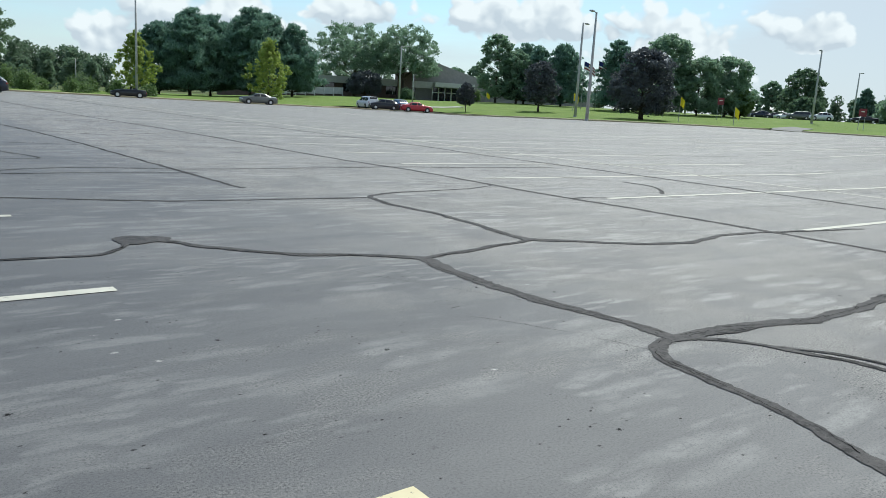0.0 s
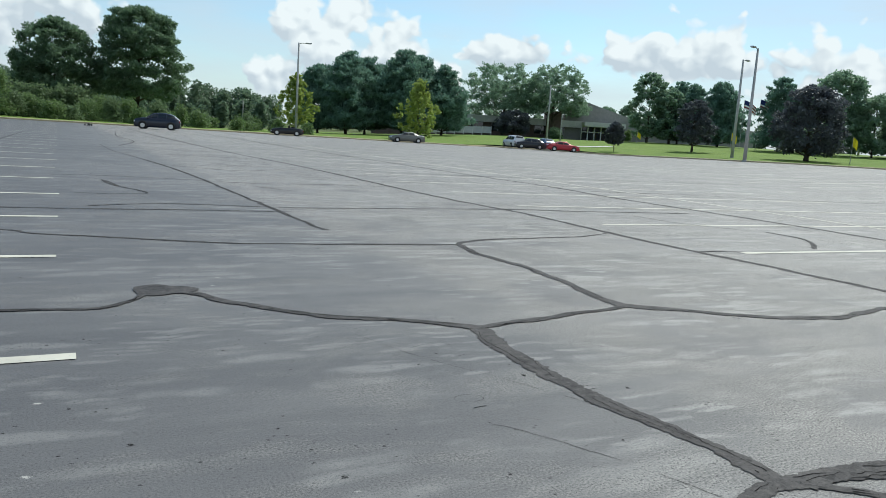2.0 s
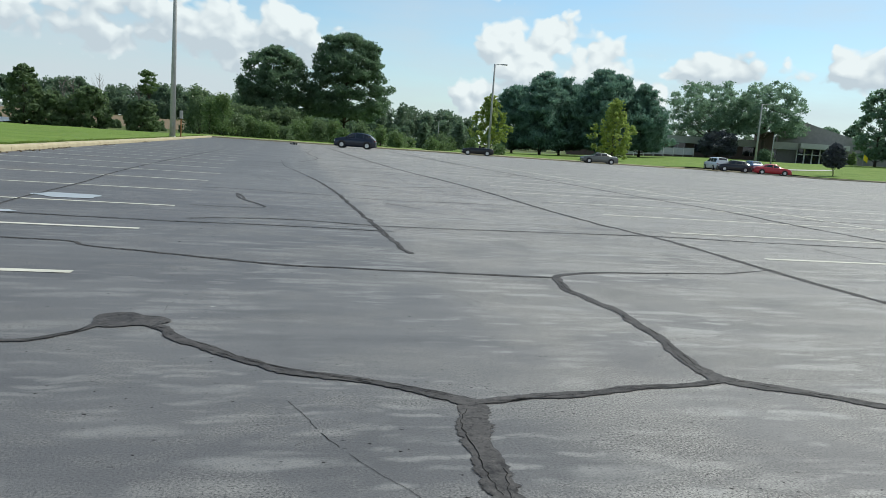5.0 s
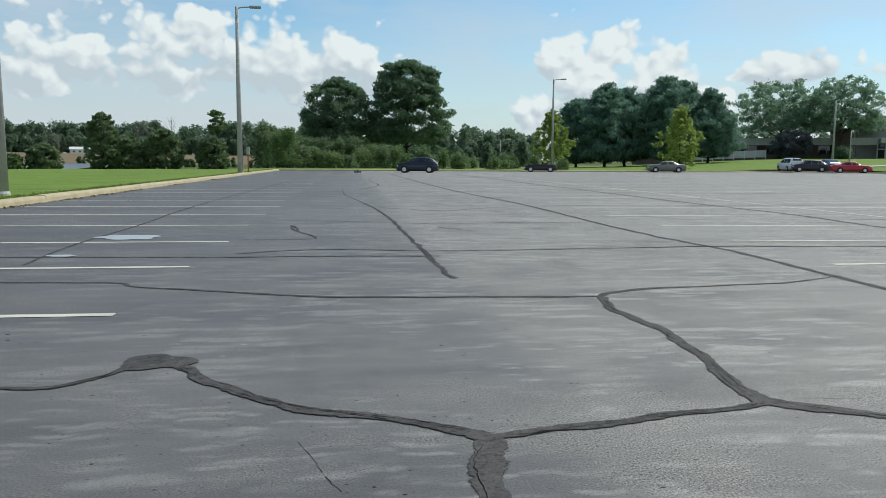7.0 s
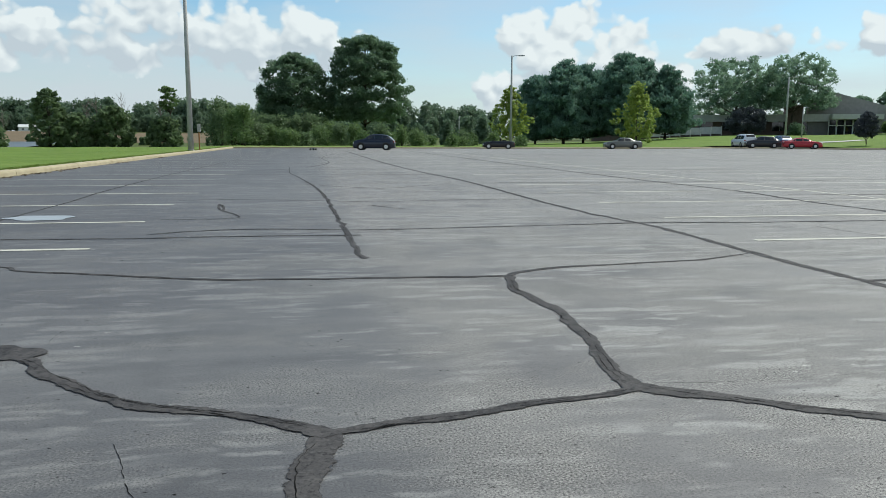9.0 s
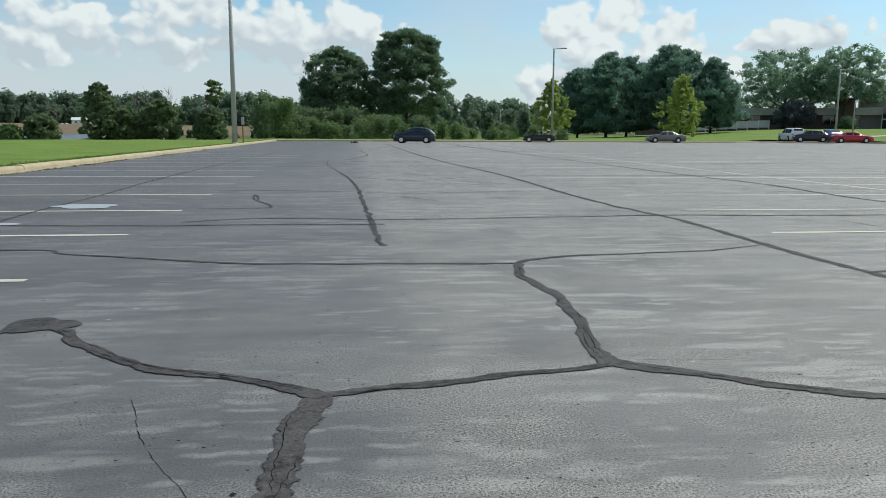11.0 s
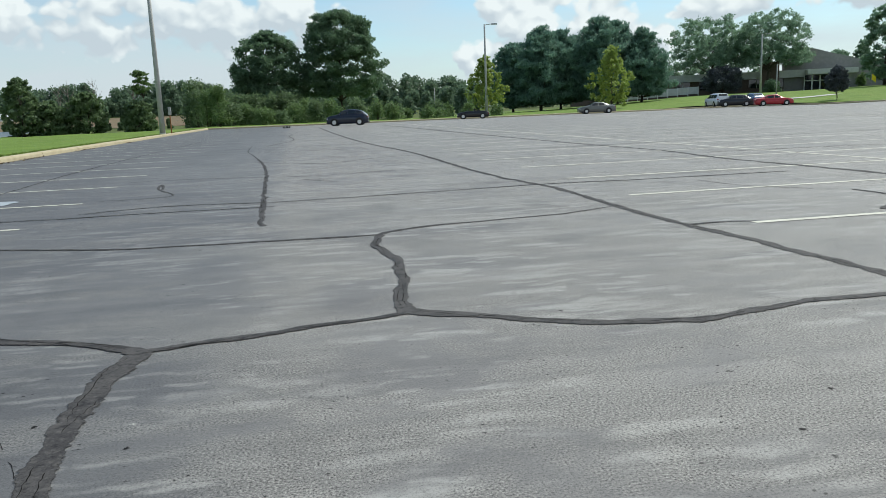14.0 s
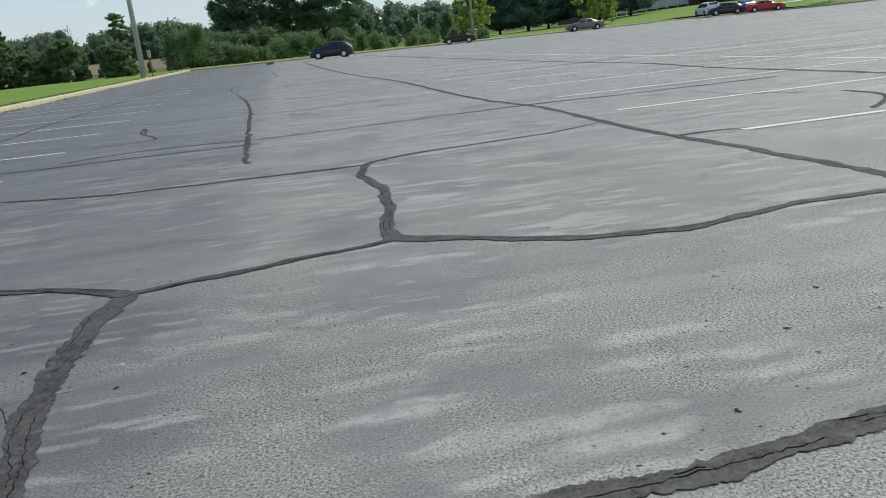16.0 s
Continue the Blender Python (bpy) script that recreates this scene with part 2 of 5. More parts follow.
    light = n.math("MULTIPLY", n.ramp(n.math("ADD", n.cells(3.1, n.stretch((1.0, 1.7, 1.0))), n.math("MULTIPLY", rough_edge, 0.5)), 0.055, 0.03), n.ramp(n.noise(1.1, 2.0), 0.50, 0.56))
    base = n.mix(n.math("MULTIPLY", light, 0.7), base, (0.48, 0.465, 0.43))
    n.bump(n.math("ADD", grain, n.math("MULTIPLY", n.noise(140.0, 2.0, 0.75), 0.5)), 0.35, 0.003)
    solid = n.math("SUBTRACT", 1.0, n.math("MAXIMUM", pit, n.math("MAXIMUM", pock, spot)))
    return n.done(base, 0.61, 0.0, n.math("MULTIPLY", solid, n.math("ADD", 0.17, n.math("MULTIPLY", edge, 0.10))))


def tar(worn_edge=True):
    n = Nodes("crack_filler")
    a = n.noise(3.0, 4.0, 0.6)
    b = n.noise(70.0, 3.0, 0.8)
    m = n.noise(18.0, 5.0, 0.75)
    c = n.mix(n.ramp(a, 0.35, 0.65), (0.044, 0.041, 0.042), (0.074, 0.069, 0.068))
    c = n.mix(n.math("MULTIPLY", n.ramp(m, 0.54, 0.62), 0.55), c, (0.105, 0.098, 0.092))
    c = n.mix(n.math("MULTIPLY", n.ramp(m, 0.46, 0.38), 0.75), c, (0.014, 0.014, 0.015))
    c = n.mix(n.math("MULTIPLY", n.ramp(b, 0.56, 0.66), 0.30), c, (0.15, 0.145, 0.14))
    c = n.mix(n.math("MULTIPLY", n.ramp(b, 0.44, 0.36), 0.55), c, (0.012, 0.012, 0.013))
    n.bump(n.math("ADD", m, n.math("MULTIPLY", b, 0.5)), 0.45, 0.004)
    mat = n.done(c, 0.75, 0.0, 0.14)
    if not worn_edge:
        return mat
    # the filler ends in a lobed, nibbled edge
    cov = n.t.nodes.new("ShaderNodeVertexColor")
    cov.layer_name = "cover"
    edge = n.math("ADD", cov.outputs[0], n.math("ADD", n.math("MULTIPLY", n.math("SUBTRACT", n.noise(24.0, 5.0, 0.75), 0.5), 0.95), n.math("MULTIPLY", n.math("SUBTRACT", n.noise(7.0, 3.0, 0.6), 0.54), 1.3)))
    tr = n.t.nodes.new("ShaderNodeBsdfTransparent")
    ms = n.t.nodes.new("ShaderNodeMixShader")
    n.put(ms.inputs[0], n.ramp(edge, 0.26, 0.42))
    n.link(tr.outputs[0], ms.inputs[1])
    n.link(n.bsdf.outputs[0], ms.inputs[2])
    n.link(ms.outputs[0], n.out.inputs[0])
    return mat


def plain(name, lo, hi, scale=6.0, rough=0.6, spec=0.5, metal=0.0, bump=0.0, fine=0.0, coat=0.0):
    n = Nodes(name)
    a = n.noise(scale, 5.0, 0.6)
    c = n.mix(n.ramp(a, 0.3, 0.7), lo, hi)
    if fine:
        c = n.mix(n.math("MULTIPLY", n.ramp(n.noise(fine, 2.0, 0.7), 0.55, 0.75), 0.5), c, tuple(v * 0.55 for v in lo))
    if bump:
        n.bump(n.noise(scale * 8, 3.0), 0.4, bump)
    if coat:
        n.bsdf.inputs["Coat Weight"].default_value, n.bsdf.inputs["Coat Roughness"].default_value = coat, 0.05
    return n.done(c, rough, metal, spec)


def leaf_mat(name, lo, hi, glow=0.35):
    n = Nodes(name)
    rnd = n.geo.outputs["Random Per Island"]
    a = n.noise(0.45, 3.0)
    c = n.mix(n.math("ADD", n.math("MULTIPLY", rnd, 0.6), n.math("MULTIPLY", n.ramp(a, 0.3, 0.7), 0.4)), lo, hi)
    m = n.done(c, 0.55, 0.0, 0.35)
    tr = n.t.nodes.new("ShaderNodeBsdfTranslucent")
    n.put(tr.inputs[0], n.mix(0.0, c, c))
    ms = n.t.nodes.new("ShaderNodeMixShader")
    ms.inputs[0].default_value = glow
    n.link(n.bsdf.outputs[0], ms.inputs[1])
    n.link(tr.outputs[0], ms.inputs[2])
    n.link(ms.outputs[0], n.out.inputs[0])
    return m


def grass_mat(name, lo, hi, dry):
    n = Nodes(name)
    a = n.noise(0.25, 5.0, 0.6)
    b = n.noise(14.0, 4.0, 0.7)
    c = n.mix(n.ramp(a, 0.3, 0.7), lo, hi)
    c = n.mix(n.math("MULTIPLY", n.ramp(b, 0.45, 0.75), 0.55), c, tuple(0.55 * v for v in lo))
    c = n.mix(n.math("MULTIPLY", n.ramp(n.noise(1.7, 5.0, 0.7), 0.50, 0.68), 0.38), c, tuple(0.6 * v for v in lo))
    c = n.mix(n.math("MULTIPLY", n.ramp(n.noise(0.7, 4.0), 0.56, 0.72), 0.5), c, dry)
    n.bump(b, 0.8, 0.05)
    return n.done(c, 0.9, 0.0, 0.15)


def glass_mat():
    n = Nodes("dark_glass")
    return n.done(n.mix(n.noise(3.0), (0.010, 0.013, 0.015), (0.02, 0.025, 0.028)), 0.04, 0.0, 0.8)


def line_mat(name, lo, hi):
    n = Nodes(name)
    chip = n.ramp(n.noise(22.0, 6.0, 0.75), 0.60, 0.68)
    a = n.noise(3.0, 4.0)
    c = n.mix(n.ramp(a, 0.3, 0.7), lo, hi)
    c = n.mix(chip, c, (0.13, 0.13, 0.13))
    return n.done(c, 0.7, 0.0, 0.3)


M_ASPHALT, M_TAR, M_TARP = asphalt(), tar(), tar(False)
M_LINE = line_mat("stall_paint", (0.42, 0.405, 0.35), (0.58, 0.56, 0.48))
M_YELLOW = line_mat("faded_yellow_paint", (0.56, 0.49, 0.30), (0.70, 0.63, 0.43))
M_KERB = plain("kerb_concrete", (0.34, 0.285, 0.18), (0.46, 0.40, 0.27), 2.0, 0.85, 0.3, bump=0.01, fine=60.0)
M_CONC = plain("pole_concrete", (0.34, 0.345, 0.34), (0.44, 0.44, 0.43), 3.0, 0.8, 0.3, bump=0.004, fine=80.0)
M_GRASS = grass_mat("mown_grass", (0.110, 0.178, 0.030), (0.165, 0.240, 0.046), (0.23, 0.24, 0.085))
M_ROUGH = grass_mat("rough_grass", (0.06, 0.09, 0.025), (0.11, 0.13, 0.04), (0.20, 0.17, 0.08))
M_FIELD = grass_mat("stubble_field", (0.15, 0.115, 0.075), (0.20, 0.15, 0.095), (0.12, 0.13, 0.05))
M_BARK = plain("bark", (0.045, 0.038, 0.030), (0.09, 0.075, 0.06), 5.0, 0.9, 0.2, bump=0.03)
M_LEAF_DARK = leaf_mat("dark_maple_leaf", (0.085, 0.150, 0.092), (0.165, 0.245, 0.135), 0.5)
M_LEAF_OAK = leaf_mat("oak_leaf", (0.15, 0.25, 0.17), (0.27, 0.38, 0.25), 0.55)
M_LEAF_PINE = leaf_mat("pine_needles", (0.095, 0.185, 0.145), (0.20, 0.32, 0.235), 0.5)
M_LEAF_LIME = leaf_mat("yellow_green_leaf", (0.20, 0.29, 0.065), (0.37, 0.43, 0.115), 0.5)
M_LEAF_PLUM = leaf_mat("plum_leaf", (0.060, 0.070, 0.085), (0.125, 0.140, 0.145), 0.35)
M_LEAF_BUSH = leaf_mat("bush_leaf", (0.09, 0.155, 0.06), (0.19, 0.27, 0.10), 0.45)
M_LEAF_WOOD = leaf_mat("far_wood_leaf", (0.11, 0.17, 0.085), (0.175, 0.24, 0.115), 0.52)
# aerial haze put into the leaf colour: bluer than the nearer wood leaves
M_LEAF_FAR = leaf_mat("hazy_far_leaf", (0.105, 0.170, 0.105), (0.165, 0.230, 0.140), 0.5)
M_LITTER = leaf_mat("brown_leaf_litter", (0.06, 0.04, 0.02), (0.16, 0.11, 0.05), 0.1)
M_BLADE = leaf_mat("grass_blade", (0.11, 0.17, 0.03), (0.22, 0.28, 0.06), 0.4)
M_TWIG = plain("bare_twig", (0.16, 0.14, 0.12), (0.22, 0.20, 0.17), 6.0, 0.9, 0.2)
M_GLASS = glass_mat()
M_TYRE = plain("tyre_rubber", (0.012, 0.012, 0.012), (0.03, 0.03, 0.03), 12.0, 0.85, 0.3)
M_RIM = plain("alloy", (0.45, 0.45, 0.46), (0.6, 0.6, 0.6), 8.0, 0.3, 0.5, metal=0.9)
M_SPLIT = plain("open_split", (0.010, 0.010, 0.010), (0.020, 0.019, 0.018), 20.0, 1.0, 0.0)
M_BLACK = plain("black_plastic", (0.010, 0.010, 0.011), (0.022, 0.022, 0.024), 8.0, 0.5, 0.4)
M_LAMP = plain("headlamp", (0.6, 0.6, 0.6), (0.75, 0.75, 0.75), 8.0, 0.15, 0.8)
M_TAIL = plain("tail_lamp", (0.25, 0.012, 0.010), (0.35, 0.02, 0.015), 8.0, 0.2, 0.8)
M_BRICK = plain("brown_brick", (0.11, 0.082, 0.072), (0.17, 0.13, 0.115), 3.0, 0.85, 0.25)
M_STONE = plain("grey_cladding", (0.25, 0.25, 0.24), (0.32, 0.315, 0.30), 1.5, 0.8, 0.3)
M_FASCIA = plain("pale_fascia", (0.52, 0.53, 0.53), (0.62, 0.62, 0.61), 1.5, 0.6, 0.4)
M_WHITE = plain("white_paint", (0.68, 0.68, 0.66), (0.8, 0.8, 0.78), 1.5, 0.55, 0.4)
M_STEEL = plain("galvanised_steel", (0.30, 0.31, 0.32), (0.42, 0.42, 0.43), 6.0, 0.45, 0.5, metal=0.6)
M_FLAG = plain("yellow_cloth", (0.72, 0.56, 0.02), (0.85, 0.68, 0.04), 3.0, 0.8, 0.2)
M_RED = plain("red_sign", (0.17, 0.022, 0.035), (0.24, 0.035, 0.05), 3.0, 0.5, 0.4)
M_BLUE = plain("blue_cloth", (0.02, 0.03, 0.12), (0.03, 0.045, 0.16), 3.0, 0.8, 0.2)
M_ORANGE = plain("orange_brown_post", (0.20, 0.09, 0.03), (0.28, 0.13, 0.05), 3.0, 0.7, 0.3)
M_ROAD = plain("grey_road", (0.17, 0.165, 0.155), (0.23, 0.225, 0.21), 0.6, 0.85, 0.3, fine=40.0)
M_CONCPATH = plain("pale_concrete", (0.40, 0.39, 0.36), (0.52, 0.51, 0.48), 2.0, 0.85, 0.3, fine=50.0)
M_PUDDLE = plain("dried_puddle", (0.26, 0.28, 0.30), (0.36, 0.38, 0.40), 3.5, 0.35, 0.5)


def water_mat():
    n = Nodes("pond_water")
    n.bump(n.noise(1.5, 4.0), 0.15, 0.05)
    return n.done(n.mix(n.noise(0.1), (0.02, 0.03, 0.03), (0.03, 0.04, 0.04)), 0.28, 0.0, 0.6)


M_WATER = water_mat()


# ---- geometry helpers ----
def mesh_ob(name, verts, faces, material, parent=None, label="", smooth=False):
    me = bpy.data.meshes.new(name)
    me.from_pydata([tuple(v) for v in verts], [], [tuple(f) for f in faces])
    if material:
        me.materials.append(material)
    if smooth:
        me.polygons.foreach_set("use_smooth", [True] * len(me.polygons))
    me.update()
    ob = new(name, me)
    if parent is not None:
        ob.parent = parent
    if label:
        tagged(ob, label)
    return ob


def part(name, bm, material, parent, label="", smooth=False):
    me = bpy.data.meshes.new(name)
    bm.to_mesh(me)
    bm.free()
    me.materials.append(material)
    if smooth:
        me.polygons.foreach_set("use_smooth", [True] * len(me.polygons))
    ob = new(name, me)
    if parent is not None:
        ob.parent = parent
    if label:
        tagged(ob, label)
    return ob


def thing(name, m, label, category, group=""):
    ob = new(name)
    ob.empty_display_size = 0.3
    ob.matrix_world = m
    return tagged(ob, label, category, group)


def box(sx, sy, sz, at=(0, 0, 0), bevel=0.0, turn=None):
    bm = bmesh.new()
    m = Matrix.Translation(at) @ (turn.to_4x4() if turn else Matrix.Identity(4)) @ Matrix.Diagonal((sx, sy, sz, 1))
    bmesh.ops.create_cube(bm, size=1.0, matrix=m)
    if bevel:
        bmesh.ops.bevel(bm, geom=bm.edges[:], offset=bevel, segments=2, affect="EDGES")
    return bm


def tube(points, radii, sides=10, cap=True):
    """A tapered tube along points."""
    bm = bmesh.new()
    rings = []
    for i, p in enumerate(points):
        a = Vector(points[max(i - 1, 0)])
        b = Vector(points[min(i + 1, len(points) - 1)])
        q = (b - a).to_track_quat("Z", "Y")
        rings.append([bm.verts.new(Vector(p) + q @ Vector((math.cos(k * math.tau / sides) * radii[i], math.sin(k * math.tau / sides) * radii[i], 0))) for k in range(sides)])
    for r, s in zip(rings, rings[1:]):
        for k in range(sides):
            bm.faces.new((r[k], r[(k + 1) % sides], s[(k + 1) % sides], s[k]))
    if cap:
        bm.faces.new(rings[0][::-1])
        bm.faces.new(rings[-1])
    return bm


def join(a, b):
    """Adds bmesh b to a."""
    me = bpy.data.meshes.new("tmp")
    b.to_mesh(me)
    b.free()
    a.from_mesh(me)
    bpy.data.meshes.remove(me)
    return a


def smooth(v, a, b):
    t = min(max((v - a) / (b - a), 0.0), 1.0)
    return t * t * (3 - 2 * t)


# ---- the lie of the land ----
def lot_z(x, y):
    s = max(0.0, x - 0.65 * y - 12)
    return 0.62 * (1 - math.exp(-((s / 16) ** 1.5)))


def land_z(x, y):
    d, az = math.hypot(x - 4, y - 2), math.degrees(math.atan2(x - 4, y - 2))
    west = 1 - smooth(az, 4, 16)
    back = smooth(abs(az), 70, 110)
    z = lot_z(x, y) + 2.1 * smooth(d, 92, 180) * smooth(az, 16, 32) * (1 - back)
    z += -1.5 * smooth(d, 84, 130) * (1 - smooth(az, -12, -5)) * (1 - back)
    z += (-1.9 * smooth(d, 100, 240) * (0.25 + 0.75 * smooth(az, -12, -5)) + 6.0 * smooth(d, 290, 430)) * west * (1 - back)
    return z + 3.0 * smooth(d, 300, 700) * (1 - west)


# outline of the asphalt, anticlockwise from the south-west corner; the gap in the east is the way in
OUTLINE = [(-3.9, -60), (130, -60), (130, 20), (97, 40.7), (91, 47.6), (94, 53.5), (84, 57.5), (72.5, 64), (67, 98.5), (57.5, 98.5), (52, 93.8), (30, 91), (-3.9, 89)]
WAY_IN = ((91, 47.6), (94, 53.5))


def lift(x, y):
    """Paint and filler ride a little higher far off, clear of the asphalt's facets."""
    return 0.0003 * max(0.0, math.hypot(x - 4, y - 2) - 25)


def along(points, step, closed=False):
    """Points every step metres or so along a polyline, corners kept."""
    out = []
    pts = list(points) + ([points[0]] if closed else [])
    for a, b in zip(pts, pts[1:]):
        n = max(1, round(math.dist(a, b) / step))
        out += [(a[0] + (b[0] - a[0]) * i / n, a[1] + (b[1] - a[1]) * i / n) for i in range(n)]
    return out if closed else out + [pts[-1]]


def build_land():
    rim = along(OUTLINE, 3.0, True)
    # asphalt: rings from a centre out to the rim
    c, rings = (20.0, 20.0), 60
    verts, faces, n = [(c[0], c[1], 0.0)], [], len(rim)
    for k in range(1, rings + 1):
        f = k / rings
        for x, y in rim:
            px, py = c[0] + (x - c[0]) * f, c[1] + (y - c[1]) * f
            verts.append((px, py, lot_z(px, py)))
    for i in range(n):
        faces.append((0, 1 + i, 1 + (i + 1) % n))
    for k in range(rings - 1):
        for i in range(n):
            a, b = 1 + k * n + i, 1 + k * n + (i + 1) % n
            faces.append((a, a + n, b + n, b))
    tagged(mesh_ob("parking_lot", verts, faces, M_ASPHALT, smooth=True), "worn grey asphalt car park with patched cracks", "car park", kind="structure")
    # mown lawn round it, one sheet from the kerb outwards
    verts, faces = [], []
    grow = [0, 0.6, 1.6, 4, 8, 14, 22, 32, 45, 60, 80, 105]
    for k, g in enumerate(grow):
        for x, y in rim:
            d = math.hypot(x - 20, y - 20)
            f = (d + g * (0.6 if x < -3 else 1)) / d
            if k == 0:
                f = (d + 0.25) / d
            px, py = 20 + (x - 20) * f, 20 + (y - 20) * f
            bank = 0.10 + 0.05 * smooth(g, 0, 4) + 0.02 * math.sin(px * 0.7) * math.cos(py * 0.5)
            verts.append((px, py, land_z(px, py) + bank))
    gap0, gap1 = Vector(WAY_IN[0]), Vector(WAY_IN[1])
    for k in range(len(grow) - 1):
        for i in range(n):
            j = (i + 1) % n
            mid = Vector(((rim[i][0] + rim[j][0]) / 2, (rim[i][1] + rim[j][1]) / 2))
            if k < 2 and abs((mid - gap0).length + (mid - gap1).length - (gap1 - gap0).length) < 0.05:
                continue
            a, b = k * n + i, k * n + j
            faces.append((a, b, b + n, a + n)[::-1])
    tagged(mesh_ob("lawn", verts, faces, M_GRASS, smooth=True), "mown green lawn round the car park", "lawn", kind="structure")
    # the wide ground under and beyond
    verts, faces = [(4, 2, -0.6)], []
    radii = [40, 80, 100, 120, 140, 165, 190, 220, 250, 280, 310, 345, 380, 420, 470, 560, 700, 1000, 1600, 2600, 4200]
    seg = 120
    for r in radii:
        for i in range(seg):
            a = i * math.tau / seg
            x, y = 4 + r * math.sin(a), 2 + r * math.cos(a)
            verts.append((x, y, land_z(x, y) - (0.55 if r < 190 else 0.2 if r < 220 else 0.0)))
    faces += [(0, 1 + (i + 1) % seg, 1 + i) for i in range(seg)]
    for k in range(len(radii) - 1):
        for i in range(seg):
            a, b = 1 + k * seg + i, 1 + k * seg + (i + 1) % seg
            faces.append((a, b, b + seg, a + seg))
    tagged(mesh_ob("ground", verts, faces, M_ROUGH, smooth=True), "rough grass and fields out to the horizon", "ground", kind="structure")


def sheet(name, corners, lift, material, label, category, step=8.0, ramp=False):
    """A sheet laid over the land between four corners."""
    a, b, c, d = [Vector(p) for p in corners]
    n = max(2, int((b - a).length / step))
    m = max(2, int((d - a).length / step))
    verts, faces = [], []
    for i in range(n + 1):
        for j in range(m + 1):
            p = a.lerp(b, i / n).lerp(d.lerp(c, i / n), j / m)
            verts.append((p.x, p.y, land_z(p.x, p.y) + (0.006 + (lift - 0.006) * smooth(j / m * (d - a).length, 0.0, 1.8) if ramp else lift)))
    for i in range(n):
        for j in range(m):
            k = i * (m + 1) + j
            faces.append((k, k + m + 1, k + m + 2, k + 1))
    ob = mesh_ob(name, verts, faces, material, smooth=True)
    return tagged(ob, label, category, kind="structure")


def build_kerb(name, path, label, seed):
    """A kerb of cast lengths with joints, rounded on its lot side."""
    r = random.Random(seed)
    root = tagged(new(name), label, "kerb", kind="structure")
    pts = along(path, 3.0)
    for a, b in zip(pts, pts[1:]):
        a, b = Vector(a), Vector(b)
        d = (b - a).normalized()
        out = Vector((d.y, -d.x)) if name != "kerb_west" else Vector((-1, 0))
        if (Vector((20, 20)) - a).dot(out) > 0:
            out = -out
        a2, b2 = a + d * 0.012, b - d * 0.012
        prof = [(0.0, -0.05), (0.015, 0.10), (0.04, 0.15), (0.085, 0.168), (0.26, 0.175), (0.27, -0.05)]
        dz = r.uniform(-0.008, 0.008)
        verts = []
        for p in (a2, a2.lerp(b2, 0.5), b2):
            for u, v in prof:
                q = p + out * (u + r.uniform(-0.004, 0.004))
                verts.append((q.x, q.y, lot_z(q.x, q.y) + v + dz))
        k = len(prof)
        faces = []
        for s in range(2):
            for i in range(k - 1):
                faces.append((s * k + i, s * k + i + 1, s * k + k + i + 1, s * k + k + i))
        faces += [tuple(range(k))[::-1], tuple(range(2 * k, 3 * k))]
        mesh_ob("kerb_length", verts, faces, M_KERB, root)


def stall_line(x0, x1, y, w, material, label, y1=None):
    """One painted line; it follows the asphalt."""
    y1 = y if y1 is None else y1
    n = max(2, int(math.dist((x0, y), (x1, y1)) / 0.6))
    d = Vector((x1 - x0, y1 - y)).normalized()
    s = Vector((-d.y, d.x)) * w / 2
    r = random.Random(int(x0 * 31 + y * 97))
    verts, faces = [], []
    for i in range(n + 1):
        p = Vector((x0, y)).lerp(Vector((x1, y1)), i / n)
        for k in (-1, 1):
            q = p + s * k * (1 + r.uniform(-0.12, 0.08))
            verts.append((q.x, q.y, lot_z(q.x, q.y) + 0.004 + lift(q.x, q.y)))
    for i in range(n):
        faces.append((2 * i, 2 * i + 2, 2 * i + 3, 2 * i + 1))
    return tagged(mesh_ob("stall_line", verts, faces, material), label, "painted line", "stall lines", "structure")


def spline(points, step):
    """Catmull-Rom through plan points."""
    pts = [Vector(p) for p in points]
    pts = [pts[0] * 2 - pts[1]] + pts + [pts[-1] * 2 - pts[-2]]
    out = []
    for i in range(1, len(pts) - 2):
        a, b, c, d = pts[i - 1:i + 3]
        n = max(2, int((c - b).length / step))
        for k in range(n):
            t = k / n
            out.append(0.5 * ((2 * b) + (c - a) * t + (2 * a - 5 * b + 4 * c - d) * t * t + (3 * b - a - 3 * c + d) * t ** 3))
    return out + [pts[-2]]


def hairline(path, w, seed, label):
    """A thin open crack, broken up by grit."""
    verts, faces = [], []
    for i, (p, q) in enumerate(zip(path, path[1:])):
        if noise.noise((p.x * 5, p.y * 5, seed)) < -0.30:
            continue
        s = Vector((-(q - p).y, (q - p).x)).normalized()

        def wave(v):
            return v + s * (0.012 * noise.noise((v.x * 6, v.y * 6, seed + 2)) + 0.006 * noise.noise((v.x * 25, v.y * 25, seed + 3)))

        k = len(verts)
        h = 0.36 * w * (0.5 + abs(noise.noise((p.x * 9, p.y * 9, seed + 4))))
        for v in (wave(p) + s * h, wave(p) - s * h, wave(q) - s * h, wave(q) + s * h):
            verts.append((v.x, v.y, lot_z(v.x, v.y) + 0.0018))
        faces.append((k, k + 1, k + 2, k + 3))
    return tagged(mesh_ob("hairline_crack", verts, faces, M_SPLIT), label, "pavement crack", "cracks in the asphalt", "structure")


